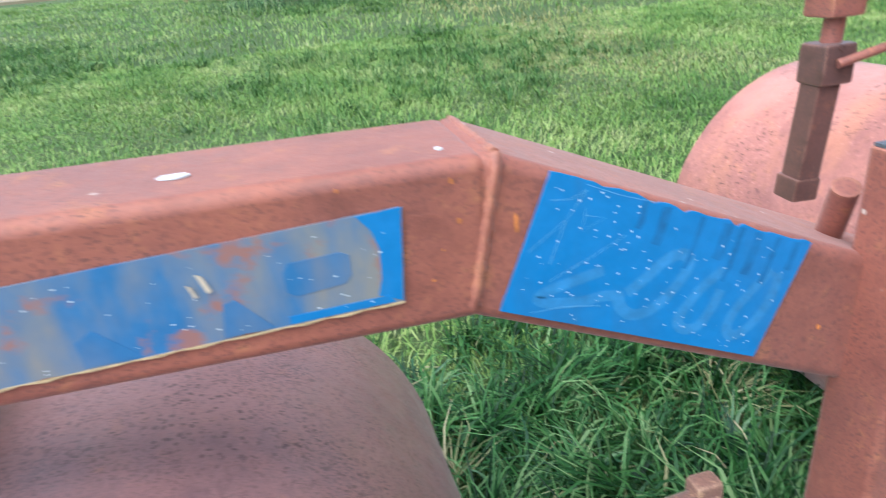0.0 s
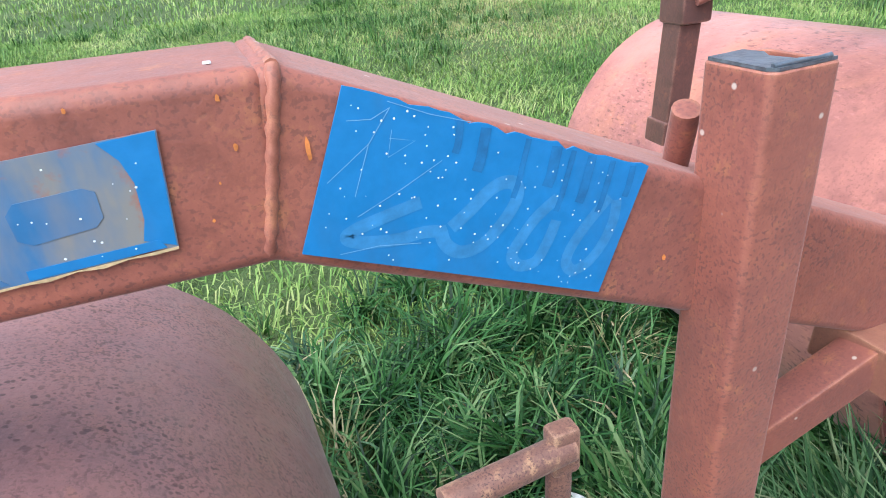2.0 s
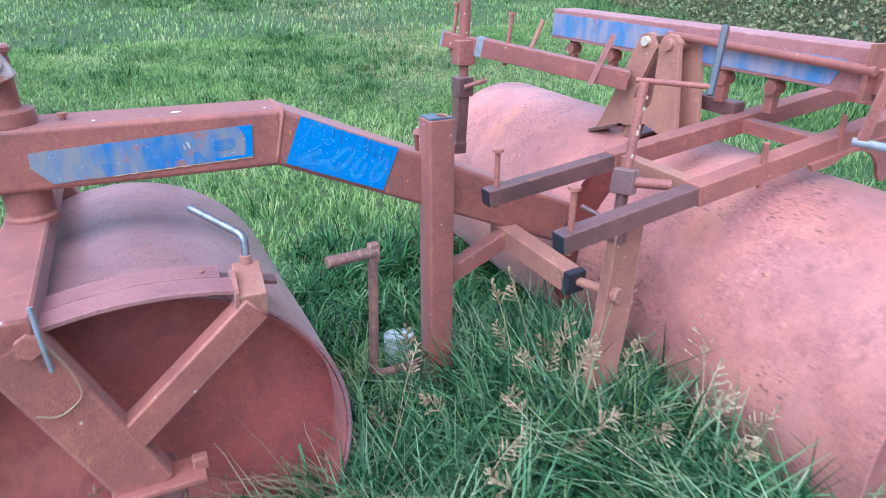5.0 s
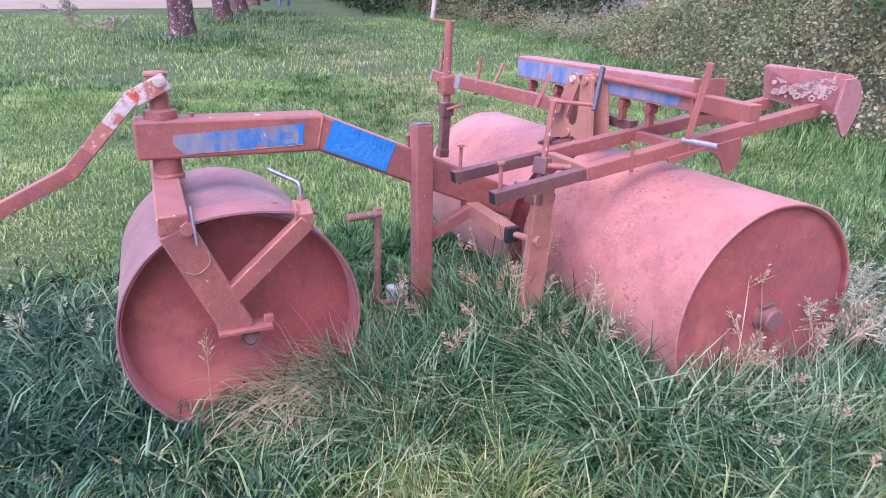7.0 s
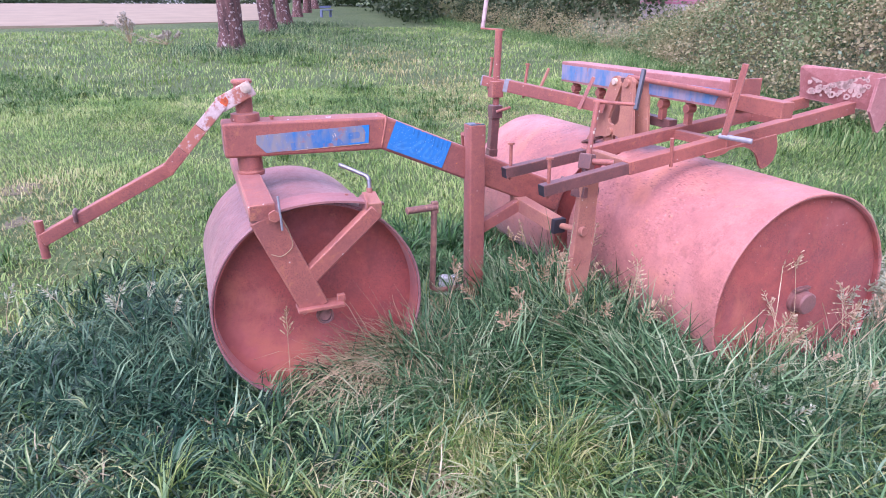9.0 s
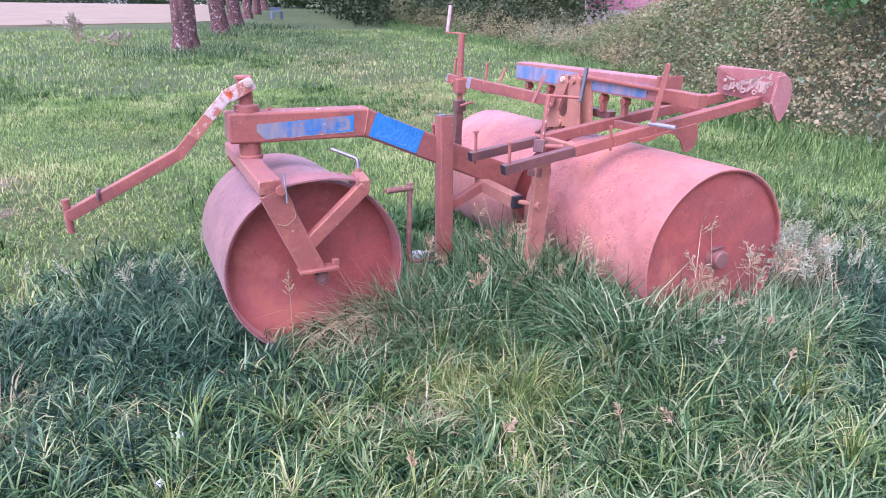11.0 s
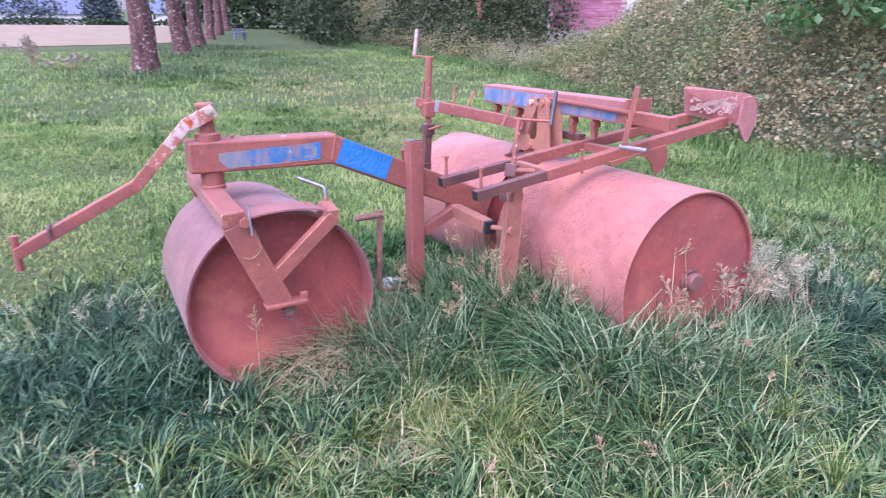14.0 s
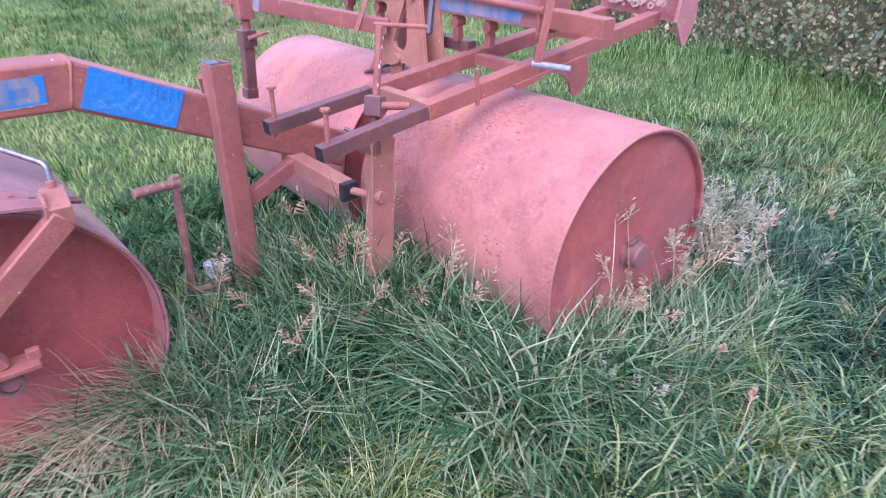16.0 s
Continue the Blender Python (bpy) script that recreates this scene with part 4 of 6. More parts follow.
for x in (1.04, 1.49, 1.93):
    bm = bar(bmesh.new(), (x, 0.075, tz(x) - 0.004), (x, ay(x) - 0.02, tz(x) - 0.004), 0.044, 0.042, bev=0.004)
    part("cross_bar", bm, M_TAN if x < 1.2 else M_BEAM, tow, "", 40)
bm = plate(bmesh.new(), [(2.235, 0.315, tz(2.2) + 0.03), (2.20, 0.31, 1.215), (2.208, 0.295, 1.228), (2.265, 0.0, 1.212), (2.288, -0.075, 1.205), (2.29, -0.075, tz(2.2) + 0.0)], (0.012, 0.001, 0))
endp = part("end_plate", bm, M_CHALK, tow, "end plate blotched with pale lichen")
bm = bmesh.new()
rnd = random.Random(12)
for _ in range(58):
    u, v = rnd.uniform(0.08, 0.98), rnd.uniform(0.18, 0.95)
    c = Vector((2.2, 0.29 - 0.34 * u, 1.065 + 0.135 * v))
    r = rnd.choice((0.005, 0.008, 0.012, 0.016, 0.022)) * rnd.uniform(0.8, 1.15)
    hole = rnd.uniform(0.0, 0.5) if r > 0.010 else 0.0
    ang = [k * 0.5712 for k in range(11)]
    wob = [rnd.uniform(0.72, 1.12) for _ in ang]
    outer = [bm.verts.new(c + Vector((0, r * w * math.cos(a), r * w * math.sin(a)))) for a, w in zip(ang, wob)]
    inner = [bm.verts.new(c + Vector((0, r * w * hole * math.cos(a), r * w * hole * math.sin(a)))) for a, w in zip(ang, wob)] if hole > 0.2 else None
    for vv in outer + (inner or []):
        vv.co.x = 2.214 + 0.075 * (0.31 - vv.co.y) / 0.385 - 0.0145
    if inner:
        for k in range(11):
            bm.faces.new((outer[k], outer[(k + 1) % 11], inner[(k + 1) % 11], inner[k]))
    else:
        bm.faces.new(outer)
tagged(part("lichen", bm, M_LICHEN, endp, "pale lichen blotches"), kind="stuff")
bm = plate(bmesh.new(), [(2.205, -0.081, 1.045), (2.225, -0.081, 1.19), (2.29, -0.081, 1.195), (2.325, -0.081, 1.170), (2.347, -0.081, 1.12), (2.348, -0.081, 1.06), (2.330, -0.081, 1.005), (2.302, -0.081, 0.955), (2.288, -0.081, 0.943), (2.268, -0.081, 0.955), (2.232, -0.081, 1.01)], (0, 0.014, 0))
part("hook_plate", bm, M_CHALK, tow, "rusted hook plate")
bm = plate(bmesh.new(), [(1.385, 0.024, tz(1.385) - 0.02), (1.782, 0.024, tz(1.782) - 0.02), (1.797, 0.024, 0.90), (1.795, 0.024, 0.865), (1.782, 0.024, 0.831), (1.752, 0.024, 0.808), (1.727, 0.024, 0.800), (1.708, 0.024, 0.815), (1.690, 0.024, 0.850), (1.672, 0.024, 0.875), (1.640, 0.024, 0.897), (1.598, 0.024, 0.911), (1.552, 0.024, 0.911), (1.515, 0.024, 0.902), (1.49, 0.024, 0.888), (1.44, 0.024, 0.878), (1.40, 0.024, 0.875)], (0, 0.012, 0))
part("arched_bracket", bm, M_BEAM, tow)
for x in (1.21, 1.50):
    bm = rod(bmesh.new(), (x + 0.01, 0.035, tz(x) - 0.04), (x - 0.005, 0.03, tz(x) + 0.085), 0.008, 10)
    part("upright_pin", bm, M_BEAM, tow, "", 40)

# screw jack on the tow frame
sj = new("screw_jack")
sj.parent = roller
bm = bmesh.new()
sweep(bm, [Vector((0.895, 0.185, 0.86)).lerp(Vector((0.95, 0.222, 1.115)), k / 60) for k in range(61)], lambda s: 0.0125 + 0.0008 * math.sin(s * 60 * 2.2), 12)
part("screw", bm, M_BEAM, sj, "coarse threaded screw", 50)
bm = rod(bmesh.new(), (0.945, 0.245, 1.117), (1.065, 0.115, 1.112), 0.0075, 10)
for k, (f, w) in enumerate(((0.30, 0.005), (0.52, 0.007), (0.58, 0.004), (0.75, 0.005), (0.86, 0.004))):
    c = Vector((0.895, 0.185, 0.86)).lerp(Vector((0.95, 0.222, 1.115)), f) + Vector((-0.004 + 0.003 * k, -0.0125, 0))
    flake = bmesh.new()
    bmesh.ops.create_icosphere(flake, subdivisions=1, radius=w)
    for v in flake.verts:
        v.co = Vector((v.co.x * 0.8, v.co.y * 0.25, v.co.z * 1.5)) + c
    part("paint_flake", flake, M_CREAM, sj, "pale paint flake")
part("tommy_bar", bm, M_BEAM, sj, "", 40)
part("grey_handle", bar(bmesh.new(), (1.066, 0.112, 1.09), (1.112, 0.140, 1.252), 0.016, 0.026, bev=0.004), M_CAP, sj, "grey painted handle", 40)
bm = bar(bmesh.new(), (0.885, 0.178, 0.84), (0.897, 0.186, 0.905), 0.058, 0.058, bev=0.006)
part("nut_block", bm, M_DARK, sj, "dark square nut block", 40)
bm = rod(bmesh.new(), (0.887, 0.179, 0.845), (0.865, 0.165, 0.735), 0.016, 14)
part("shaft", bm, M_DARK, sj, "", 40)
bm = bar(bmesh.new(), (0.825, 0.14, 0.755), (0.93, 0.18, 0.735), 0.07, 0.05, bev=0.005)
part("bracket", bm, M_DARK, sj, "", 40)
bm = rod(bmesh.new(), (0.80, 0.235, 0.80), (0.86, 0.16, 0.765), 0.007, 10)
part("pin", bm, M_DARK, sj, "", 40)
bm = rod(bmesh.new(), (0.90, 0.16, 0.875), (0.97, 0.10, 0.875), 0.014, 12)
part("side_bolt", bm, M_BEAM, sj, "", 40)

# diagonal bar with crank jack on the far side
B0, B1 = Vector((0.790, 1.068, 1.144)), Vector((1.29, 0.705, 1.026))
bd = (B1 - B0).normalized()
bm = bar(bmesh.new(), B0 + bd * 0.145, B1 + bd * 0.03, 0.058, 0.062, bev=0.005)
dbar = part("diagonal_bar", bm, M_BEAM, roller, "", 40)
bm = bar(bmesh.new(), B0 + bd * 0.004, B0 + bd * 0.30, 0.046, 0.05, bev=0.004)
part("inner_bar", bm, M_BEAM, dbar, "", 40)
part("end_cap", bar(bmesh.new(), B0, B0 + bd * 0.008, 0.048, 0.052, bev=0.002), M_CAPL, dbar, "pale grey plastic cap", 40)
bm = bmesh.new()
bar(bm, B0 + bd * 0.125, B0 + bd * 0.15, 0.060, 0.064, bev=0.003)
part("end_cap", bm, M_CAPL, dbar, "pale grey plastic cap", 40)
for s, h in ((0.035, 0.115), (0.228, 0.122)):
    p = B0 + bd * s
    bolt(dbar, p + Vector((0, 0, -0.045)), p + Vector((0.022, 0.0, h)), 0.0075)
p = B0 + bd * 0.30 + Vector((0.03, 0.03, 0))
part("loose_pin", rod(bmesh.new(), p + Vector((-0.01, 0, -0.02)), p + Vector((0.055, 0.0, 0.115)), 0.008, 12), M_TAN, dbar, "", 40)
p = B0 + bd * 0.535 + Vector((-0.022, -0.028, 0))
part("flat_peg", bar(bmesh.new(), p + Vector((-0.006, 0, -0.035)), p + Vector((0.065, -0.012, 0.125)), 0.008, 0.019, up=(1, -1, 0), bev=0.002), M_BEAM, dbar, "", 40)
cj = new("crank_jack")
cj.parent = roller
JX, JY = 0.848, 1.016
bm = bar(bmesh.new(), (JX, JY, 1.057), (JX, JY, 1.142), 0.066, 0.066, up=(0, 1, 0), bev=0.006)
part("clamp_block", bm, M_BEAM, cj, "", 40)
bm = bar(bmesh.new(), (JX - 0.010, JY + 0.012, 0.755), (JX - 0.002, JY, 0.99), 0.046, 0.046, up=(0, 1, 0), bev=0.005)
part("tube", bm, M_DARK, cj, "dark square jack tube", 40)
bm = bar(bmesh.new(), (JX - 0.012, JY + 0.014, 0.738), (JX - 0.010, JY + 0.012, 0.782), 0.053, 0.053, up=(0, 1, 0), bev=0.005)
part("foot_sleeve", bm, M_DARK, cj, "", 40)
bm = bar(bmesh.new(), (JX, JY, 0.948), (JX, JY, 1.016), 0.062, 0.062, up=(0, 1, 0), bev=0.006)
part("collar", bm, M_DARK, cj, "", 40)
bm = rod(bmesh.new(), (JX, JY, 0.96), (JX + 0.005, JY, 1.06), 0.017, 14)
rod(bm, (JX, JY, 1.06), (JX + 0.012, JY, 1.395), 0.019, 14)
part("screw", bm, M_BEAM, cj, "", 40)
bm = bar(bmesh.new(), (JX + 0.03, JY - 0.02, 1.397), (JX - 0.05, JY + 0.085, 1.405), 0.022, 0.009, bev=0.002)
part("crank_arm", bm, M_BEAM, cj, "", 40)
bm = rod(bmesh.new(), (JX - 0.045, JY + 0.08, 1.40), (JX - 0.02, JY + 0.088, 1.555), 0.011, 12)
part("crank_handle", bm, M_WHITE, cj, "pale worn crank handle", 40)
bm = rod(bmesh.new(), (JX - 0.01, JY - 0.035, 0.985), (JX + 0.066, JY - 0.05, 1.006), 0.008, 10)
part("wing_pin", bm, M_BEAM, cj, "", 40)

# blue box beam across the frame, with its A-frame bracket
bx = new("box_beam")
bx.parent = roller
tagged(bx, "rusty box beam with flaking blue paint")
BXC = 1.485
part("box", bar(bmesh.new(), (BXC, 1.315, 1.15), (BXC, -0.045, 1.145), 0.115, 0.115, bev=0.007, seg=2), M_CHALK, bx, "chalky red box section", 40)
for y0, y1, z0, z1 in ((1.305, 0.62, 1.190, 1.105), (0.54, 0.02, 1.172, 1.100)):
    bm = plate(bmesh.new(), [(BXC - 0.0595, y0, z0), (BXC - 0.0595, y1, z0 - 0.004), (BXC - 0.0595, y1 + 0.03, z1), (BXC - 0.0595, y0, z1)], (0.0016, 0, 0))
    part("blue_strip", bm, M_BOXBLUE, bx, "flaking blue paint strip")
bm = plate(bmesh.new(), [(1.40, -0.052, 1.075), (1.40, -0.052, 1.215), (1.56, -0.052, 1.215), (1.56, -0.052, 1.075)], (0, 0.012, 0))
part("end_plate", bm, M_BEAM, bx)
part("stub", bar(bmesh.new(), (1.46, -0.055, 1.125), (1.455, -0.30, 1.118), 0.06, 0.062, bev=0.004), M_BEAM, bx, "", 40)
for y in (1.20, 0.42, 0.24, 0.95):
    bm = bar(bmesh.new(), (BXC - 0.02, y, 1.10), (BXC - 0.02, y, 0.985), 0.03, 0.03, up=(0, 1, 0), bev=0.003)
    rod(bm, (BXC - 0.045, y - 0.005, 1.06), (BXC + 0.0, y - 0.005, 1.06), 0.02, 14)
    part("hanger", bm, M_BEAM, bx, "", 40)
part("under_rail", bar(bmesh.new(), (BXC + 0.0, 0.62, 0.972), (BXC, 0.36, 0.968), 0.05, 0.045, bev=0.004), M_DARK, bx, "", 40)
bm = rod(bmesh.new(), (1.400, 0.62, 1.172), (1.408, -0.07, 1.152), 0.0125, 14)
part("link_rod", bm, M_BEAM, bx, "", 40)
bm = bar(bmesh.new(), (1.33, -0.125, 0.99), (1.355, -0.16, 1.285), 0.018, 0.024, bev=0.003)
part("lever", bm, M_BEAM, bx, "", 40)
bm = rod(bmesh.new(), (1.32, -0.11, 1.0), (1.388, -0.218, 0.990), 0.011, 14)
part("lever_pin", bm, M_CAPL, bx, "grey steel pin", 40)
af = new("a_frame")
af.parent = roller
AF = [(0.84, 0.821), (0.811, 0.863), (0.698, 1.145), (0.685, 1.168), (0.655, 1.178), (0.622, 1.172), (0.607, 1.132), (0.66, 0.995), (0.668, 0.963), (0.655, 0.943), (0.625, 0.934), (0.592, 0.943), (0.578, 0.962), (0.580, 1.0), (0.596, 1.133), (0.59, 1.165), (0.57, 1.18), (0.535, 1.180), (0.516, 1.160), (0.455, 0.91), (0.449, 0.88), (0.51, 0.868), (0.588, 0.890), (0.68, 0.868), (0.71, 0.868)]


def af_x(z):
    return 1.335 + 0.10 * (z - 0.95)


bm = plate(bmesh.new(), [(af_x(z), y, z) for y, z in AF], (0.016, 0, 0))
part("side_plate", bm, M_TAN, af, "tan rusted plate with a long slot")
solid = [(af_x(z) + 0.075, y - 0.02, z) for y, z in (AF[0], AF[2], AF[4], AF[17], AF[18], AF[19], AF[20], AF[21], AF[23])]
part("back_plate", plate(bmesh.new(), solid, (0.012, 0, 0)), M_TAN, af, "tan rusted back plate")
for y, z, r in ((0.655, 1.150, 0.016), (0.552, 1.150, 0.018), (0.628, 0.903, 0.020)):
    part("cross_bolt", rod(bmesh.new(), (af_x(z) - 0.022, y, z), (af_x(z) + 0.09, y, z), r, 16), M_CREAM if z > 1.1 and y > 0.6 else M_TAN, af, "", 40)
part("spacer", bar(bmesh.new(), (1.36, 0.640, 1.150), (1.43, 0.600, 1.148), 0.05, 0.045, bev=0.004), M_DARK, af, "", 40)
part("foot_pad", bar(bmesh.new(), (1.322, 0.852, 0.812), (1.322, 0.725, 0.856), 0.052, 0.013, bev=0.003), M_DARK, af, "dark foot pad", 40)
bm = plate(bmesh.new(), [(1.328, 0.662, 0.920), (1.332, 0.642, 0.934), (1.332, 0.612, 0.930), (1.328, 0.597, 0.905), (1.345, 0.640, 0.80), (1.40, 0.575, 0.46), (1.40, 0.645, 0.44), (1.345, 0.715, 0.79)], (0.013, 0, 0))
part("hanger_strap", bm, M_TAN, af, "flat rusted strap down to the axle")
part("axle", rod(bmesh.new(), (RX, -0.50, RZ), (RX, 1.72, RZ), 0.032, 18), M_DARK, roller, "", 40)


# ---- pale tub by the post ----
def make_tub():
    ob = thing("tub", pose(0.492, 0.775, 0.01, -12, 6, 0), "small pale weathered tub lying in the grass", "tub")
    bm = bmesh.new()
    lathe(bm, [(0.001, 0.0), (0.046, 0.0), (0.051, 0.01), (0.057, 0.10), (0.055, 0.108), (0.049, 0.112), (0.046, 0.106), (0.03, 0.103), (0.001, 0.102)], 32, 'Z')
    part("body", bm, M_CONC, ob, "", 40)


make_tub()


# ---- trees ----
def leaf_cloud(rng, centres, radii, per, size, flat=0.5):
    """Small folded leaves scattered in clumps: corners and faces."""
    c = np.repeat(np.asarray(centres), per, axis=0)
    rr = np.repeat(np.asarray(radii), per)
    d = rng.normal(size=(len(c), 3))
    d /= np.linalg.norm(d, axis=1)[:, None]
    p = c + d * (rr * rng.uniform(0.25, 1, len(c)) ** 0.5)[:, None] * np.array([1, 1, flat + 0.3])
    return leaves_at(rng, p, size)


def leaves_at(rng, p, size, thin=1.0):
    n = len(p)
    u = rng.normal(size=(n, 3))
    u /= np.linalg.norm(u, axis=1)[:, None]
    w = rng.normal(size=(n, 3)) + np.array([0, 0, 0.6])
    v = np.cross(u, w)
    v /= np.linalg.norm(v, axis=1)[:, None]
    nn = np.cross(u, v)
    s = (size * rng.uniform(0.6, 1.35, n))[:, None]
    a, b = p - u * s * 0.5, p + u * s * 0.5
    v = v * thin
    c1, c2 = p + v * s * 0.33 + nn * s * 0.12 - u * s * 0.05, p - v * s * 0.33 + nn * s * 0.12 - u * s * 0.05
    verts = np.stack([a, c1, b, c2], 1).reshape(-1, 3)
    quads = np.arange(4 * n).reshape(-1, 4)
    return verts, quads


def make_tree(x, y, r, h, seed, lean):
    rng = np.random.default_rng(seed)
    rnd = random.Random(seed)
    tree = thing("tree", pose(x, y, float(ground_z(np.array(x), np.array(y))) - 0.05, 0, 0, rnd.uniform(0, 360)), "tall field tree with lichen-spotted bark", "tree", "row of trees along the field")
    tree.rotation_euler.rotate(Euler((0, radians(lean), 0)))
    bm = bmesh.new()
    pts = [(0.05 * math.sin(k * 0.9 + seed), 0.05 * math.cos(k * 0.7 + seed), h * k / 14) for k in range(15)]
    sweep(bm, pts, lambda s: r * (1.0 - 0.55 * s + 0.35 * math.exp(-s * 30)), 20)
    for v in bm.verts:
        f = 1 + 0.10 * noise.noise(v.co * 2.5) + 0.05 * noise.noise(v.co * 7)
        v.co.x *= f
        v.co.y *= f
    part("trunk", bm, M_BARK, tree, "", 60)
    cs, rs = [], []
    for k in range(9):
        a = k * 2.4 + seed
        z0 = h * (0.45 + 0.055 * k)
        l = rnd.uniform(1.8, 3.0)
        tip = Vector((l * math.cos(a), l * math.sin(a), z0 + rnd.uniform(0.8, 1.8)))
        bm = sweep(bmesh.new(), [Vector((0, 0, z0)).lerp(tip, s) + Vector((0, 0, 0.3 * math.sin(s * 3))) for s in (0, 0.25, 0.5, 0.75, 1)], lambda s: r * 0.32 * (1 - 0.8 * s), 8)
        part("limb", bm, M_BARK, tree, "", 60)
        for s in (0.55, 0.8, 1.05):
            q = Vector((0, 0, z0)).lerp(tip, s)
            cs.append(q + Vector((rnd.uniform(-.5, .5), rnd.uniform(-.5, .5), rnd.uniform(0, .7))))
            rs.append(rnd.uniform(0.6, 1.1))
    v, q = leaf_cloud(rng, [tuple(c) for c in cs], rs, 130, 0.16)
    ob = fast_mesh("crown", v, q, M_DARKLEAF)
    ob.parent = tree
    tagged(ob, "loose crown of dark leaves", kind="stuff")


for i, (x, y, r, lean) in enumerate(((0.42, 15.3, 0.30, 0), (2.05, 21.5, 0.27, -1), (3.2, 25.5, 0.27, -1), (5.2, 34.5, 0.24, -1), (6.6, 40.0, 0.24, 2), (8.4, 47.0, 0.24, 0))):
    make_tree(x, y, r, 7.5, 10 + i, lean)


# ---- bramble bank and hedges ----
def bank_line(s):
    """The foot of the bank, from beside the roller into the distance."""
    pts = np.array([(5.6, -9.0), (5.9, -4.0), (6.3, 0.0), (6.6, 3.6), (8.3, 7.5), (9.6, 11.0), (10.3, 17.0), (11.0, 26.0), (13.0, 40.0), (17.0, 60.0)])
    t = np.concatenate([[0], np.cumsum(np.hypot(*np.diff(pts, axis=0).T))])
    t /= t[-1]
    return np.interp(s, t, pts[:, 0]), np.interp(s, t, pts[:, 1])


def bank_top(s, u):
    """Depth behind the foot and height of the bank's face."""
    bumps = 0.5 * np.sin(s * 37) + 0.35 * np.sin(s * 83 + 1 + 3 * u) + 0.3 * np.sin(s * 171 + 2 + 7 * u) + 0.3 * np.sin(s * 260 - 11 * u) + 0.28 * np.sin(s * 430 + 9 * u) * np.sin(u * 11 + s * 50)
    dip = 1 - 0.74 * np.exp(-((bank_line(s)[1] - 12.5) / 3.2) ** 2)
    return 2.6 * u ** 1.3 + 0.42 * bumps * np.minimum(1, 3 * u), (3.3 * u + 0.35 * bumps * u) * dip


def make_bank():
    bank = thing("bramble_bank", pose(0, 0, 0), "high bank overgrown with brambles and dry stems", "hedge", kind="structure")
    n, k = 160, 14
    s, u = np.meshgrid(np.linspace(0, 1, n), np.linspace(0, 1.25, k), indexing="ij")
    x, y = bank_line(s)
    d, h = bank_top(s, u)
    v = np.stack([x + d + 0.55, y - 0.12 * d, h - 0.3], -1).reshape(-1, 3)
    i = np.arange(n * k).reshape(n, k)
    q = np.stack([i[:-1, :-1], i[1:, :-1], i[1:, 1:], i[:-1, 1:]], -1).reshape(-1, 4)
    ob = fast_mesh("soil", v, q, M_SOIL)
    ob.parent = bank
    rng = np.random.default_rng(3)
    def cover(name, m_, cnt, size, keep_of, push, s0=0.08, thin=1.0):
        s_ = s0 + (0.78 - s0) * rng.uniform(0, 1, cnt) ** 1.6
        u_ = rng.uniform(0, 1.2, cnt) ** 0.9
        x_, y_ = bank_line(s_)
        k_ = keep_of(s_, u_, y_) & (~((y_ > 13.4) & (y_ < 30) & (u_ > 0.22)) | (rng.uniform(0, 1, cnt) < 0.06))
        s_, u_, x_, y_ = s_[k_], u_[k_], x_[k_], y_[k_]
        d_, h_ = bank_top(s_, u_)
        m = len(s_)
        p_ = np.stack([x_ + d_ + rng.normal(push, 0.16, m), y_ - 0.12 * d_ + rng.normal(0, 0.12, m), np.maximum(0.02, h_ + rng.normal(0.06, 0.14, m))], -1)
        v_, q_ = leaves_at(rng, p_, size, thin)
        ob_ = fast_mesh(name, v_, q_, m_)
        ob_.parent = bank
        tagged(ob_, kind="stuff")

    def tone(s_, u_):
        """Where green growth takes over from the dry brambles, in drifts."""
        return np.sin(s_ * 61 + 2.1 * np.sin(u_ * 4)) + np.sin(u_ * 6.3 + s_ * 23) + 0.8 * np.sin(s_ * 140 - u_ * 5) + 0.7 * np.sin(s_ * 310 + u_ * 13)

    def low(y_, u_):
        return np.exp(-((y_ + 0.8) / 2.3) ** 2 - (u_ / 0.62) ** 2)

    every = lambda s_, u_, y_: np.ones(len(s_), bool)
    cover("dark_leaves", M_NETTLE, 40000, 0.072, every, 0.2)
    cover("leaves", M_BRAMBLE, 95000, 0.056, lambda s_, u_, y_: rng.uniform(0, 1, len(s_)) > 0.75 * low(y_, u_), 0.02)
    cover("fine_leaves", M_BRAMBLE, 90000, 0.038, lambda s_, u_, y_: rng.uniform(0, 1, len(s_)) > 0.6 * low(y_, u_), -0.02)
    cover("green_leaves", M_HEDGEGREEN, 100000, 0.058, lambda s_, u_, y_: tone(s_, u_) > rng.normal(0.25, 0.5, len(s_)), -0.08)
    cover("broad_leaves", M_NETTLE, 46000, 0.088, lambda s_, u_, y_: rng.uniform(0, 1, len(s_)) < 1.3 * low(y_, u_), -0.12, 0.05, 0.8)
    cover("dry_stems", M_STRAW, 9000, 0.13, lambda s_, u_, y_: tone(s_, u_) < rng.normal(0.2, 0.4, len(s_)), -0.12, 0.08, 0.05)
    cnt = 1500
    s = 0.08 + 0.70 * rng.uniform(0, 1, cnt) ** 1.6
    u = rng.uniform(0.0, 1.15, cnt)
    x, y = bank_line(s)
    d, h = bank_top(s, u)
    c = np.stack([x + d - rng.uniform(0.0, 0.3, cnt), y - 0.12 * d, np.maximum(0.1, h + 0.1)], -1)
    keep = ~((y > 13.4) & (y < 30) & (u > 0.25))
    green = keep & (tone(s, u) > 0.3)
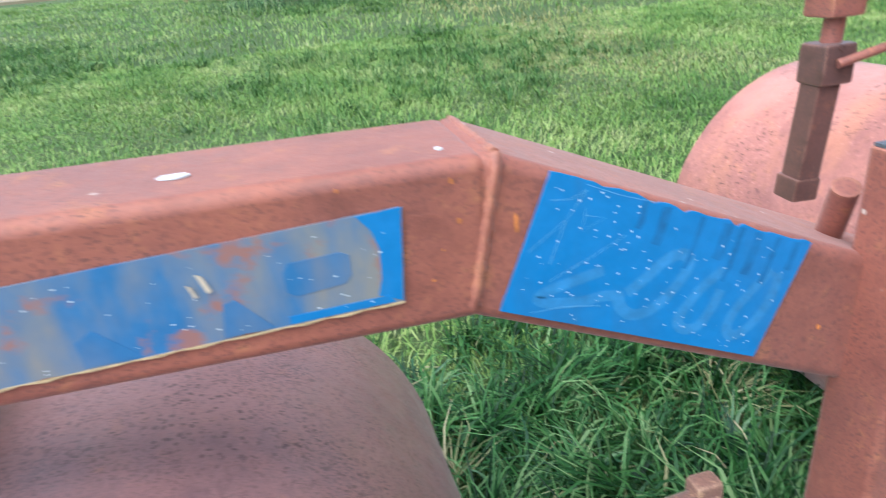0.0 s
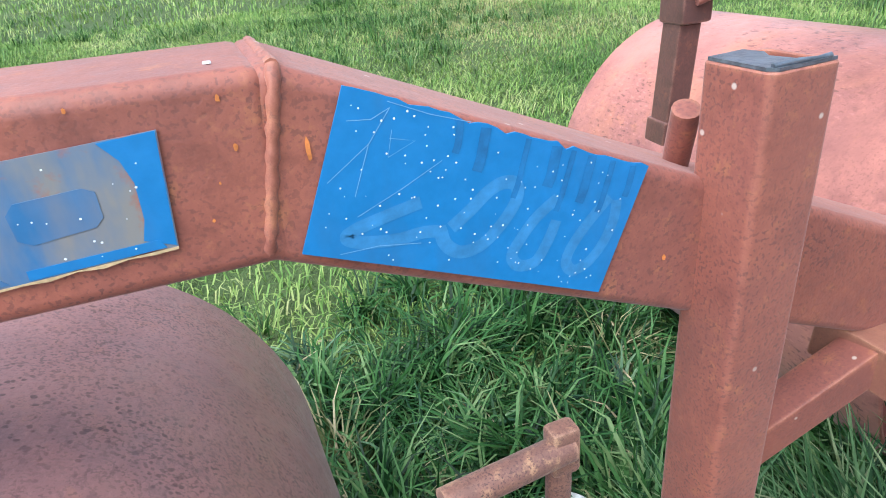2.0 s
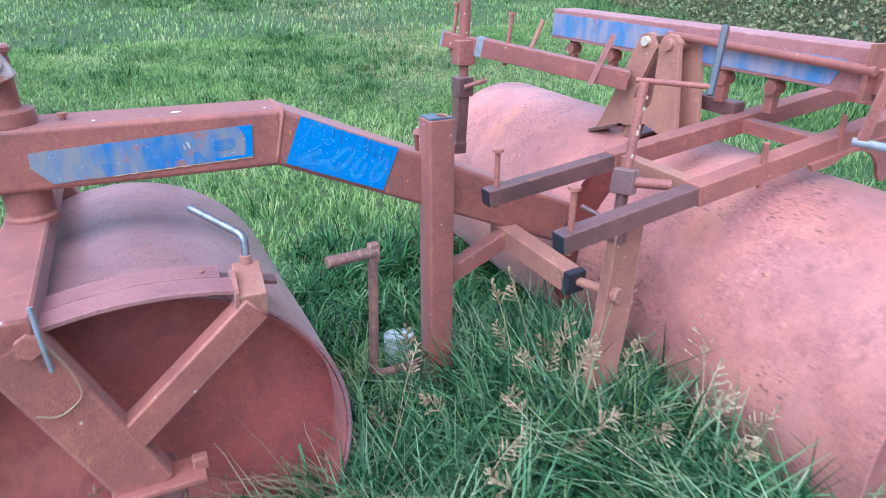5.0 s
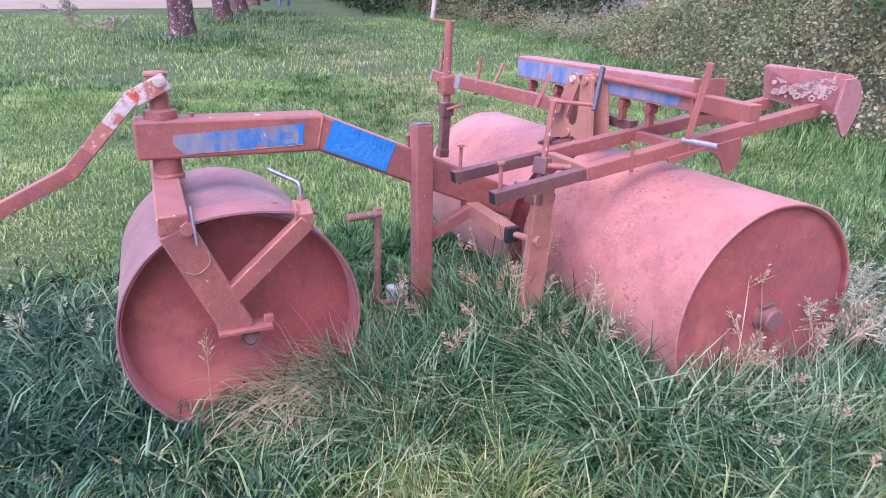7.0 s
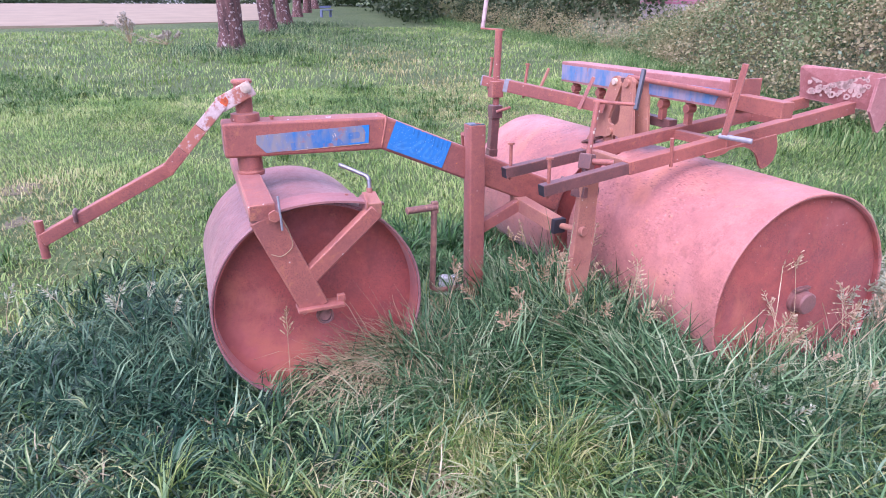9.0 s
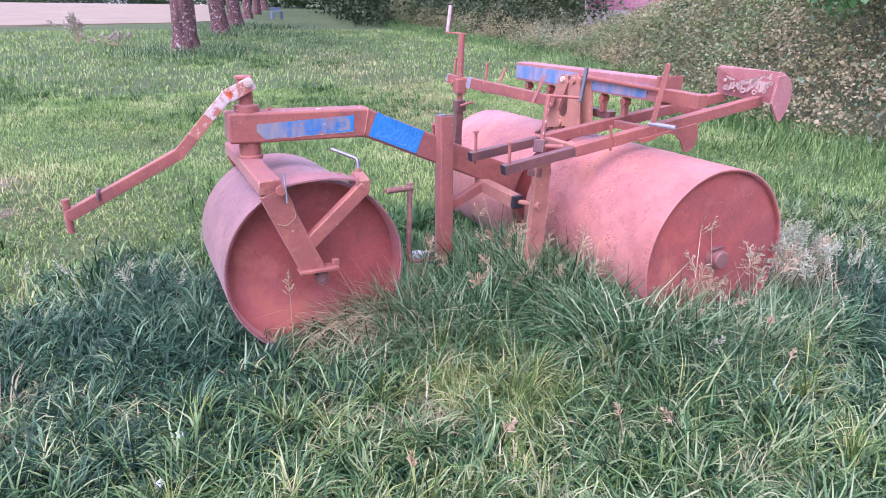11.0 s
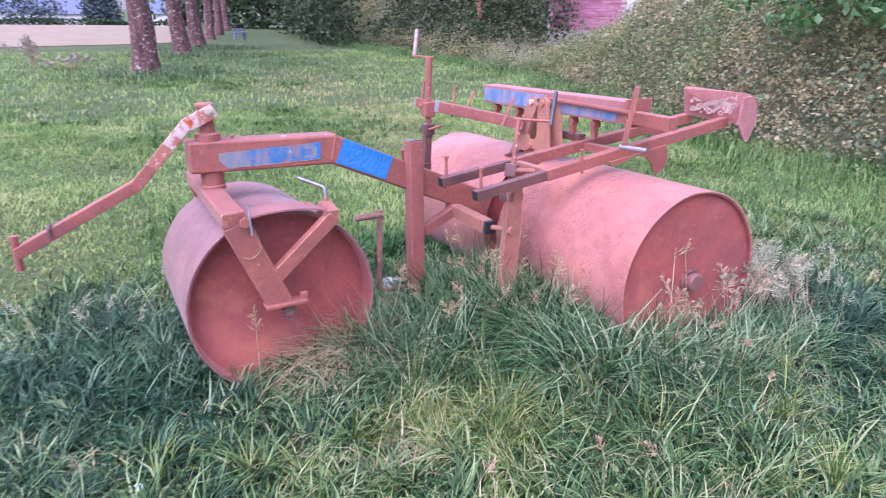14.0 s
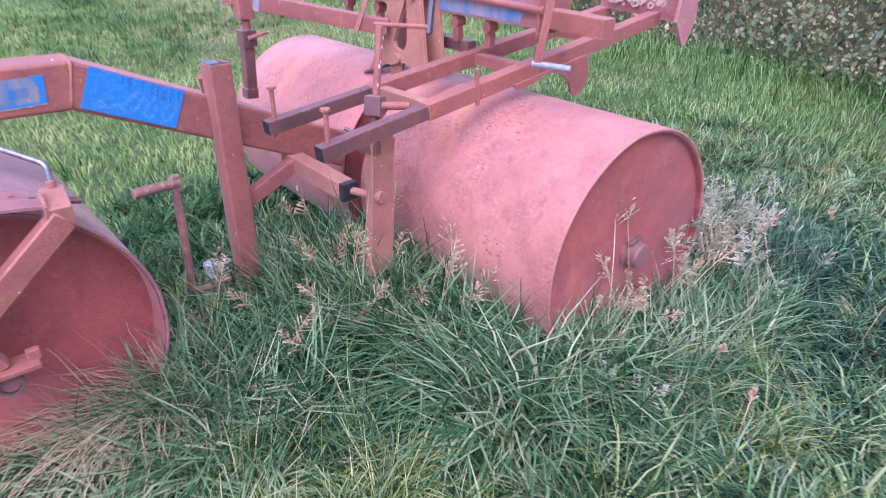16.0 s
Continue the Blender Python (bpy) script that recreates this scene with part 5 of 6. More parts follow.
    for sel, name, m_ in ((keep & ~green, "sprays", M_BRAMBLE), (green, "green_sprays", M_HEDGEGREEN)):
        v, q = leaf_cloud(rng, c[sel], rng.uniform(0.15, 0.40, int(sel.sum())), 44, 0.048, 0.35)
        ob = fast_mesh(name, v, q, m_)
        ob.parent = bank
        tagged(ob, kind="stuff")
    # a leafy bough that hangs out over the top of the bank
    foot = Vector((9.0, 2.6, 2.5))
    for k, tip in enumerate(((6.65, 1.55, 1.80), (6.75, 2.2, 1.70), (6.95, 2.75, 1.66), (7.1, 3.3, 1.80), (6.9, 0.9, 1.95))):
        tip = Vector(tip)
        part("bough", sweep(bmesh.new(), [foot.lerp(tip, t) + Vector((0, 0, 0.45 * math.sin(t * 3.1))) for t in (0, 0.25, 0.5, 0.75, 1)], lambda t: 0.035 * (1 - 0.8 * t), 7), M_BARK, bank, "", 60)
        cs = [tuple(foot.lerp(tip, t) + Vector((rng.normal(0, 0.12), rng.normal(0, 0.2), 0.45 * math.sin(t * 3.1) - 0.05))) for t in np.linspace(0.45, 1.05, 12)]
        v, q = leaf_cloud(rng, cs, [0.26] * len(cs), 30, 0.115, 0.2)
        ob = fast_mesh("bough_leaves", v, q, M_MAPLE)
        ob.parent = bank
        tagged(ob, "fresh green broad leaves of an overhanging bough", kind="stuff")
    return bank


make_bank()


def hedge_row(name, x0, y0, x1, y1, h, depth, cnt, size, label, m_, z0=0.0):
    rng = np.random.default_rng(int(abs(x0) * 10 + y0))
    s = rng.uniform(0, 1, cnt)
    top = h * (0.75 + 0.2 * np.sin(s * 31) + 0.13 * np.sin(s * 77 + 1))
    z = z0 + top * rng.uniform(0, 1, cnt) ** 0.8
    p = np.stack([x0 + (x1 - x0) * s + rng.normal(0, depth * 0.4, cnt), y0 + (y1 - y0) * s + rng.normal(0, depth * 0.4, cnt), z], -1)
    v, q = leaves_at(rng, p, size)
    return tagged(fast_mesh(name, v, q, m_), label, "hedge", kind="stuff")


hedge_row("far_trees", 6.5, 62, 22, 40, 6.0, 3.0, 9000, 0.45, "trees at the end of the meadow, shade in their dark leaf colour", M_DARKLEAF)
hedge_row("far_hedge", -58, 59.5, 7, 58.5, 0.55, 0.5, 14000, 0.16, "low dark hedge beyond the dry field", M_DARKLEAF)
# distance haze is put into these leaves as a paler, bluer green
M_FARLEAF = leaf_mat("haze_tinted_leaves", [(0.0, (0.050, 0.080, 0.085)), (0.5, (0.090, 0.130, 0.130)), (1.0, (0.16, 0.20, 0.19))])
hedge_row("distant_trees", -60, 128, -3.0, 124, 11.5, 2.5, 12000, 0.55, "trees far beyond the field, tinted blue-green for haze", M_FARLEAF, -4.2)
hedge_row("distant_trees", 0.8, 123, 5.4, 122, 9.5, 1.6, 3500, 0.50, "trees beside a far house, tinted blue-green for haze", M_FARLEAF, -4.0)
# these scrub rows carry the shade of overhanging trees in their leaf colour
hedge_row("shaded_scrub", 9.5, 26, 12.5, 44, 4.5, 1.6, 9000, 0.20, "scrub under the trees, their shade in its dark leaf colour", M_DARKLEAF)


hedge_row("shade_toned_scrub", 11.9, 13.6, 12.3, 27.0, 3.6, 0.7, 15000, 0.13, "scrub added above the bank, leaves coloured dark for shade", M_DARKLEAF)
hedge_row("shade_toned_scrub", 11.0, 16.5, 11.2, 26.5, 1.5, 0.4, 6000, 0.11, "scrub added above the bank, leaves coloured dark for shade", M_DARKLEAF)


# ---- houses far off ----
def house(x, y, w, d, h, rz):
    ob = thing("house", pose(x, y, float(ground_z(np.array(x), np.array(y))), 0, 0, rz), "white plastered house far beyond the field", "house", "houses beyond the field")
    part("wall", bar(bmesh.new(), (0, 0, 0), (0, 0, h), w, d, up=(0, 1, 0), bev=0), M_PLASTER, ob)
    bm = bmesh.new()
    a, b = w / 2 + 0.4, d / 2 + 0.4
    vs = [bm.verts.new(c) for c in ((-a, -b, h), (a, -b, h), (a, b, h), (-a, b, h), (-a, 0, h + d * 0.42), (a, 0, h + d * 0.42))]
    for f in ((0, 1, 5, 4), (2, 3, 4, 5), (0, 4, 3), (1, 2, 5), (3, 2, 1, 0)):
        bm.faces.new([vs[k] for k in f])
    part("roof", bm, M_SLATE, ob, "grey slate roof")
    for k in range(4):
        for z in (1.4, 3.9):
            if z + 1 < h:
                xx = -w / 2 + w * (k + 0.5) / 4
                bm = bar(bmesh.new(), (xx, -d / 2 - 0.02, z - 0.6), (xx, -d / 2 - 0.02, z + 0.6), 1.1, 0.08, up=(0, 1, 0), bev=0)
                part("window", bm, M_GLASS, ob)


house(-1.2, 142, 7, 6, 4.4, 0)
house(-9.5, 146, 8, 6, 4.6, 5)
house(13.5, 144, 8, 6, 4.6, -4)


# ---- weeds, stems, seat ----
def pale_weed(x, y, h, w, cnt, seed):
    ob = thing("weed", pose(x, y, 0), "tall pale dried weed with bleached seed tufts", "plant", "pale weeds")
    rng = np.random.default_rng(seed)
    cs = []
    for k in range(cnt):
        tip = Vector((rng.normal(0, w), rng.normal(0, w * 0.5), h * rng.uniform(0.45, 1.0)))
        part("stalk", sweep(bmesh.new(), [Vector((0, 0, 0)).lerp(tip, t) for t in (0, 0.5, 1)], 0.008, 5), M_STRAW, ob)
        cs += [tuple(tip), tuple(tip * 0.85)]
    v, q = leaf_cloud(rng, cs, [0.07] * len(cs), 26, 0.05, 0.6)
    tuft = fast_mesh("tuft", v, q, M_PALEFLOWER)
    tuft.parent = ob
    tagged(tuft, kind="stuff")


pale_weed(-2.05, 18.2, 0.80, 0.22, 12, 1)
pale_weed(-1.1, 17.6, 0.38, 0.40, 12, 2)
for x, y in ((11.75, 18.2), (12.35, 18.6)):
    ob = thing("stem", pose(x, y, 0), "bare reddish stem leaning out of the hedge", "stem", "hedge stems")
    part("stem_wood", sweep(bmesh.new(), [(0, 0, 0), (0.1, 0, 1.0), (-0.05, 0.05, 2.0), (0.25, 0, 3.4)], lambda s: 0.13 - 0.05 * s, 10), plain("red_stem_bark", (0.30, 0.13, 0.08), 0.9, 0, 0.35, 9, 0.5), ob, "", 60)


def brick_shed(x, y, rz, w, h):
    """A brick-built shed behind the bank; its bricks are laid at the end of the file."""
    ob = thing("brick_shed", pose(x, y, 0, 0, 0, rz), "small shed of pinkish bricks behind the bank", "shed")
    bm = bmesh.new()
    bar(bm, (-w / 2, 0.9, h / 2), (w / 2, 0.9, h / 2), 1.76, h, bev=0.01)
    wall = part("wall", bm, plain("pale_mortar", (0.42, 0.36, 0.34), 0.95, 0, 0.15, 30, 0.4), ob, "mortar-bedded brick wall")
    for k, (ya, yb) in enumerate(((-0.25, 0.9), (0.9, 2.05))):
        za, zb = (h - 0.02, h + 0.55) if k == 0 else (h + 0.55, h - 0.02)
        bm = plate(bmesh.new(), [(-w / 2 - 0.15, ya, za), (w / 2 + 0.15, ya, za), (w / 2 + 0.15, yb, zb), (-w / 2 - 0.15, yb, zb)], (0, 0, 0.06))
        part("roof_slope", bm, M_SLATE, ob)
    return ob, wall


SHED_W = 2.3
shed, shed_wall = brick_shed(12.7, 13.6, -40, SHED_W, 3.0)
seat = thing("seat", pose(6.43, 33.0, 0.0, 0, 0, 12), "grey wooden field seat under the trees", "bench")
part("seat_board", bar(bmesh.new(), (-0.30, 0, 0.36), (0.30, 0, 0.36), 0.28, 0.05, bev=0.005), M_SLATE, seat)
part("back_board", bar(bmesh.new(), (-0.30, 0.16, 0.50), (0.30, 0.16, 0.50), 0.04, 0.12, bev=0.005), M_SLATE, seat)
for k in (-0.25, 0.25):
    part("leg", bar(bmesh.new(), (k, 0.1, 0), (k, 0.1, 0.36), 0.06, 0.24, up=(0, 1, 0), bev=0.005), M_SLATE, seat)


# ---- grass ----
def blades(rng, p, length, width, lean, material, name, curl=1.0, heading=None, widths=(0.85, 1.0, 0.7, 0.08)):
    """Curved tapering blades rooted at p."""
    n = len(p)
    a = rng.uniform(0, 2 * math.pi, n)
    flow = 1.2 * np.sin(p[:, 0] * 2.1 + 0.7) + 1.1 * np.cos(p[:, 1] * 1.7 + p[:, 0]) + 0.8
    a = np.where(rng.uniform(0, 1, n) < 0.38, flow + rng.normal(0, 0.6, n), a)
    if heading is not None:
        a = heading
    d = np.stack([np.cos(a), np.sin(a), np.zeros(n)], -1)
    side = np.stack([-np.sin(a), np.cos(a), np.zeros(n)], -1)
    drift = rng.normal(0, 0.32, n)
    tw = rng.normal(0, 0.5, n)[:, None]
    side = side + d * tw
    side /= np.linalg.norm(side, axis=1)[:, None]
    b = np.clip(rng.normal(lean, 0.38, n), 0.08, 1.9)
    rows = []
    pos = p.copy()
    ang = b * 0.35
    k_ = len(widths) - 1
    seg = (length / k_)[:, None]
    for w in widths:
        rows.append(pos - side * (width * w / 2)[:, None])
        rows.append(pos + side * (width * w / 2)[:, None])
        pos = pos + seg * (d * np.sin(ang)[:, None] + np.array([0, 0, 1]) * np.cos(ang)[:, None])
        a = a + drift
        d = np.stack([np.cos(a), np.sin(a), np.zeros(n)], -1)
        ang = ang + b * 1.68 / k_ * curl
    v = np.stack(rows, 1)
    v[:, :, 2] = np.maximum(v[:, :, 2], p[:, 2:3] - 0.01)
    base = (np.arange(n) * 2 * len(widths))[:, None, None]
    f = np.array([[2 * k, 2 * k + 1, 2 * k + 3, 2 * k + 2] for k in range(k_)])[None]
    return fast_mesh(name, v.reshape(-1, 3), (base + f).reshape(-1, 4), material)


def clear_of_roller(x, y):
    """False under the drums and the post."""
    yl = y
    inside = (np.abs(x - FX) < 0.27) & (yl > 0.13) & (yl < 1.02)
    inside |= (np.abs(x - 0.45) < 0.11) & (y > 0.52) & (y < 0.90)
    inside |= (np.abs(x - RX) < 0.28) & (yl > -0.53) & (yl < 1.72)
    return ~inside


def clumps(x, y):
    return 0.5 + 0.25 * np.sin(x * 3.1 + np.sin(y * 2.3) * 1.3) + 0.25 * np.sin(y * 3.7 + np.sin(x * 1.9 + 1) * 1.5)


def scatter(rng, n, x0, x1, y0, y1, clump=True):
    x, y = rng.uniform(x0, x1, n), rng.uniform(y0, y1, n)
    keep = clear_of_roller(x, y)
    if clump:
        keep &= rng.uniform(0, 1, n) < 0.45 + 0.55 * clumps(x, y)
    x, y = x[keep], y[keep]
    return np.stack([x, y, ground_z(x, y)], -1)


def tall_zone(x, y):
    """How long the grass stands: long round the roller, short behind it."""
    near = np.exp(-((x - 1.0) / 1.9) ** 2 - ((y + 0.35) / 1.0) ** 2)
    right = np.exp(-((x - 2.4) / 0.7) ** 2 - ((y + 0.2) / 0.8) ** 2)
    mid = np.exp(-((x - 0.6) / 0.8) ** 2 - ((y - 0.4) / 0.9) ** 2)
    front = 2.1 * np.exp(-((x - 1.30) / 0.75) ** 2 - ((y + 0.55) / 0.42) ** 2)
    brace = 2.2 * np.exp(-((x - 0.76) / 0.26) ** 2 - ((y - 0.12) / 0.36) ** 2)
    left = 0.8 * np.exp(-((x + 0.98) / 0.55) ** 2 - ((y - 0.75) / 0.6) ** 2)
    return np.clip(np.maximum.reduce([near, right, mid, front, brace, left]), 0, 2.2)


def long_zone(x, y):
    """1 in the long grass, 0 in the short, with a ragged edge."""
    w = 0.35 * np.sin(x * 1.3 + 0.5) + 0.3 * np.sin(y * 1.7 + x * 0.8) + 0.22 * np.sin(x * 3.1 - y * 2.3)
    r = np.hypot((x - 0.9) / 3.7, (y + 0.75) / 2.35) + 0.16 * w
    beside = 1.4 * np.exp(-((x + 0.98) / 0.6) ** 2 - ((y - 0.7) / 0.7) ** 2)
    return np.clip(np.maximum((1.12 - r) / 0.3, beside), 0, 1)


def lush_zone(x, y):
    """Where dark lush grass stands: before the front drum and round the rear one."""
    a = 1.2 * np.exp(-((x + 1.0) / 0.70) ** 2 - ((y - 0.55) / 0.80) ** 2)
    b = 1.25 * np.exp(-((x - 2.3) / 1.0) ** 2 - ((y + 0.70) / 0.60) ** 2)
    d = 0.6 * np.exp(-((x - 0.9) / 0.35) ** 2 - ((y + 0.3) / 0.4) ** 2)
    return np.maximum.reduce([a, b, d])


def lengths(rng, p):
    return (0.140 + 0.110 * tall_zone(p[:, 0], p[:, 1])) * rng.uniform(0.6, 1.3, len(p)) * (0.8 + 0.4 * clumps(p[:, 0], p[:, 1]))


def spots(x, y, places):
    return np.clip(sum(a * np.exp(-((x - cx) / r) ** 2 - ((y - cy) / r) ** 2) for cx, cy, r, a in places), 0, 1)


YELLOW_SPOTS = ((0.78, -0.15, 0.20, 0.9), (-0.05, -0.50, 0.16, 0.8), (0.32, -0.62, 0.24, 0.7), (0.05, -1.05, 0.22, 0.6), (1.25, -1.0, 0.3, 0.5), (-0.7, -0.95, 0.3, 0.5), (2.6, 0.4, 0.5, 0.4))
DRY_SPOTS = ((-0.15, -0.55, 0.11, 0.9), (-0.62, 0.10, 0.18, 0.7), (-1.95, 0.5, 0.3, 0.6), (-1.5, -0.05, 0.25, 0.5), (1.55, -0.85, 0.22, 0.5), (2.3, -1.1, 0.3, 0.4))
WORN_SPOTS = ((-2.05, 3.75, 0.50, 0.95), (-1.85, 2.85, 0.38, 0.8), (-1.42, 2.0, 0.34, 0.85), (-1.9, 1.35, 0.30, 0.6), (-2.6, 2.4, 0.5, 0.6), (-0.95, 5.0, 0.35, 0.4))


def sorts(rng, x, y):
    """Which sort of grass grows where: 0 green, 1 fresh, 2 lush, 3 yellow-green, 4 drying."""
    r = rng.uniform(0, 1, (3, len(x)))
    kind = np.zeros(len(x), int)
    kind[r[0] < 0.10 + 0.9 * spots(x, y, YELLOW_SPOTS)] = 3
    kind[r[1] < 0.06 + 0.9 * spots(x, y, DRY_SPOTS)] = 4
    kind[(y > 0.5 + 0.15 * np.sin(x * 5)) & (np.abs(x - 0.5) < 1.2) & (r[1] > 0.05)] = 1
    kind[r[2] < lush_zone(x, y)] = 2
    return kind


SORTS = ((M_GRASS, "long tangled green grass round the roller"), (M_FRESH, "fresh green grass between the drums"), (M_LUSH, "dark lush grass beside the drums"), (M_YELLOW, "yellow-green tufts among the long grass"), (M_DRYG, "drying tan and green grass tufts"))
rng = np.random.default_rng(1)
# loose long grass, thinner where no one walks
p = scatter(rng, 200000, -3.8, 5.2, -3.4, 2.2)
near = np.where((p[:, 1] > -2.1) & (p[:, 0] > -2.6) & (p[:, 0] < 3.9), 0.85, 0.25)
p = p[rng.uniform(0, 1, len(p)) < near * long_zone(p[:, 0], p[:, 1])]
kind = sorts(rng, p[:, 0], p[:, 1])
for k, (m_, lab) in enumerate(SORTS):
    q = p[kind == k]
    tagged(blades(rng, q, lengths(rng, q) * 0.9, rng.uniform(0.0055, 0.0105, len(q)), 1.2, m_, ("long_grass", "fresh_grass", "lush_grass", "yellow_grass", "dry_grass")[k]), lab, "grass", kind="stuff")
# tufts, each combed its own way, their blades falling outwards
c = scatter(rng, 6200, -3.8, 5.2, -3.4, 2.2, False)
near = np.where((c[:, 1] > -2.1) & (c[:, 0] > -2.6) & (c[:, 0] < 3.9), 1.0, 0.3)
c = c[rng.uniform(0, 1, len(c)) < near * long_zone(c[:, 0], c[:, 1])]
kind = sorts(rng, c[:, 0], c[:, 1])
for k, (m_, lab) in enumerate(SORTS):
    cs = c[kind == k]
    per = (46, 46, 50, 58, 46)[k]
    cc = np.repeat(cs, per, axis=0)
    away = rng.uniform(0, 2 * math.pi, len(cc))
    rad = np.abs(rng.normal(0, 0.034, len(cc)))
    p = cc + np.stack([np.cos(away) * rad, np.sin(away) * rad, np.zeros(len(cc))], -1)
    size = np.repeat(rng.uniform(0.75, 1.4, len(cs)), per)
    tip = np.repeat(rng.uniform(0, 2 * math.pi, len(cs)), per)
    head = np.where(rng.uniform(0, 1, len(cc)) < 0.55, tip + rng.normal(0, 0.45, len(cc)), away + rng.normal(0, 0.35, len(cc)))
    wid = np.repeat(rng.uniform(0.0062, 0.0108, len(cs)), per) * rng.uniform(0.7, 1.2, len(cc)) * (0.7 if k >= 3 else 1.0)
    lean_ = (1.2, 1.15, 1.25, 0.95, 1.3)[k]
    tagged(blades(rng, p, lengths(rng, p) * size, wid, lean_, m_, ("grass_tussocks", "fresh_tussocks", "lush_tussocks", "yellow_tussocks", "dry_tussocks")[k], 1.0, head), lab, "grass", kind="stuff")
# rank grass pressed against the rear drum, round the leg and the post
def rank(n, x0, x1, y0, y1, lo, hi, lean, m_, name, label, w=(0.006, 0.012)):
    p = scatter(rng, n, x0, x1, y0, y1, False)
    p[:, 2] -= 0.01
    tagged(blades(rng, p, rng.uniform(lo, hi, len(p)), rng.uniform(w[0], w[1], len(p)), lean, m_, name, 0.9), label, "grass", kind="stuff")


rank(5000, 0.74, 1.24, -0.70, 0.30, 0.34, 0.58, 1.15, M_RANK, "rank_grass", "rank grass pressed against the rear drum", (0.008, 0.014))
rank(3800, 1.0, 2.05, -0.90, -0.53, 0.22, 0.44, 1.15, M_RANK, "rank_grass", "rank dark grass before the rear drum's end", (0.006, 0.011))
rank(3400, 0.52, 0.95, -0.15, 0.50, 0.26, 0.50, 1.0, M_RANK, "rank_grass", "rank grass growing through the lower brace", (0.006, 0.011))
rank(2600, 0.0, 0.5, -0.25, 0.14, 0.26, 0.50, 1.1, M_RANK, "rank_grass", "rank grass between front drum and post", (0.006, 0.011))
rank(1500, 1.85, 2.7, -0.85, -0.10, 0.24, 0.44, 1.25, M_LUSH, "rank_grass", "dark drooping grass beside the rear drum", (0.006, 0.011))
def track(x, y):
    """A worn track that leads past the roller towards the trees."""
    edge = 0.25 * np.sin(y * 1.3) + 0.2 * np.sin(x * 2.1 + y * 0.7)
    return 0.85 * np.exp(-((x - 3.15 - 0.10 * (y - 8.5) + edge) / 0.95) ** 2) * np.clip((y - 4.0) / 2.0, 0, 1) * np.clip((17.0 - y) / 3.0, 0, 1)


# short meadow grass all round
p = scatter(rng, 330000, -6.0, 7.0, -3.4, 8.5)
p = p[(p[:, 1] > 0.3) | (rng.uniform(0, 1, len(p)) < 0.5)]
p = p[rng.uniform(0, 1, len(p)) < 1.0 - 0.85 * long_zone(p[:, 0], p[:, 1])]
near_path = np.clip((p[:, 1] + 1.0) / 3.0, 0, 1)
ln = (0.05 + 0.06 * clumps(p[:, 0] * 0.6, p[:, 1] * 0.6)) * rng.uniform(0.6, 1.4, len(p)) * (1.5 - 0.5 * near_path)
worn = rng.uniform(0, 1, len(p)) < np.maximum(track(p[:, 0], p[:, 1]), spots(p[:, 0], p[:, 1], WORN_SPOTS))
bare = worn & (rng.uniform(0, 1, len(p)) < 0.5 * spots(p[:, 0], p[:, 1], WORN_SPOTS))
p, ln, worn = p[~bare], ln[~bare], worn[~bare]
# a share of the blades towards the bank takes a darker green
bankward = ~worn & (rng.uniform(0, 1, len(p)) < 0.8 * np.exp(-((p[:, 0] - 3.9) / 1.5) ** 2 - ((p[:, 1] - 1.2) / 2.4) ** 2))
for sel, m_, name, lab in ((bankward, M_TUSS, "bankward_grass", "darker green grass towards the bank"), (~worn & ~bankward, M_TURF, "meadow_grass", "shorter bright meadow grass round about"), (worn, M_TRACK, "track_grass", "yellowed grass of a worn track")):
    q = p[sel]
    tagged(blades(rng, q, ln[sel] * (0.7 if m_ is M_TRACK else 1.0), rng.uniform(0.004, 0.0085, len(q)), 1.6, m_, name, widths=(0.9, 0.8, 0.08)), lab, "grass", kind="stuff")
p = scatter(rng, 60000, -12, 10.0, 8.0, 24)
ln = 0.095 * rng.uniform(0.6, 1.5, len(p))
worn = rng.uniform(0, 1, len(p)) < track(p[:, 0], p[:, 1])
# shade beside the trees is painted as a patch of darker blades
tree_shade = ~worn & (rng.uniform(0, 1, len(p)) < 1.1 * np.exp(-((p[:, 0] - 4.6) / 1.8) ** 2 - ((p[:, 1] - 18.5) / 4.0) ** 2))
for sel, m_, name, lab in ((tree_shade, M_TUSS, "tree_shade_grass", "grass beside the trees, coloured darker for their shade"), (~worn & ~tree_shade, M_TURF, "far_grass", "mown meadow grass under the trees"), (worn, M_TRACK, "far_track_grass", "yellowed grass of the track further on")):
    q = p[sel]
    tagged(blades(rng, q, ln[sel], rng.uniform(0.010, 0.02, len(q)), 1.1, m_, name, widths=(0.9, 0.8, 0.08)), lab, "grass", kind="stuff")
c = scatter(rng, 7600, -7.5, 7.5, 1.4, 14.0, False)
patch = np.sin(c[:, 0] * 0.9 + 1.2 * np.sin(c[:, 1] * 0.5)) + np.sin(c[:, 1] * 0.8 + c[:, 0] * 0.4 + 2.0)
patch = patch + 0.7 * np.sin(c[:, 0] * 3.3 + c[:, 1]) * np.sin(c[:, 1] * 2.7 - 1.1 * c[:, 0])
c = c[(patch > rng.uniform(-0.2, 1.3, len(c)) + 0.8 * np.clip(c[:, 0] - 0.3, 0, 1)) & (spots(c[:, 0], c[:, 1], WORN_SPOTS) < 0.4)]
cc = np.repeat(c, 26, axis=0)
away = rng.uniform(0, 2 * math.pi, len(cc))
p = cc + np.stack([np.cos(away), np.sin(away), 0 * away], -1) * np.abs(rng.normal(0, 0.05, len(cc)))[:, None]
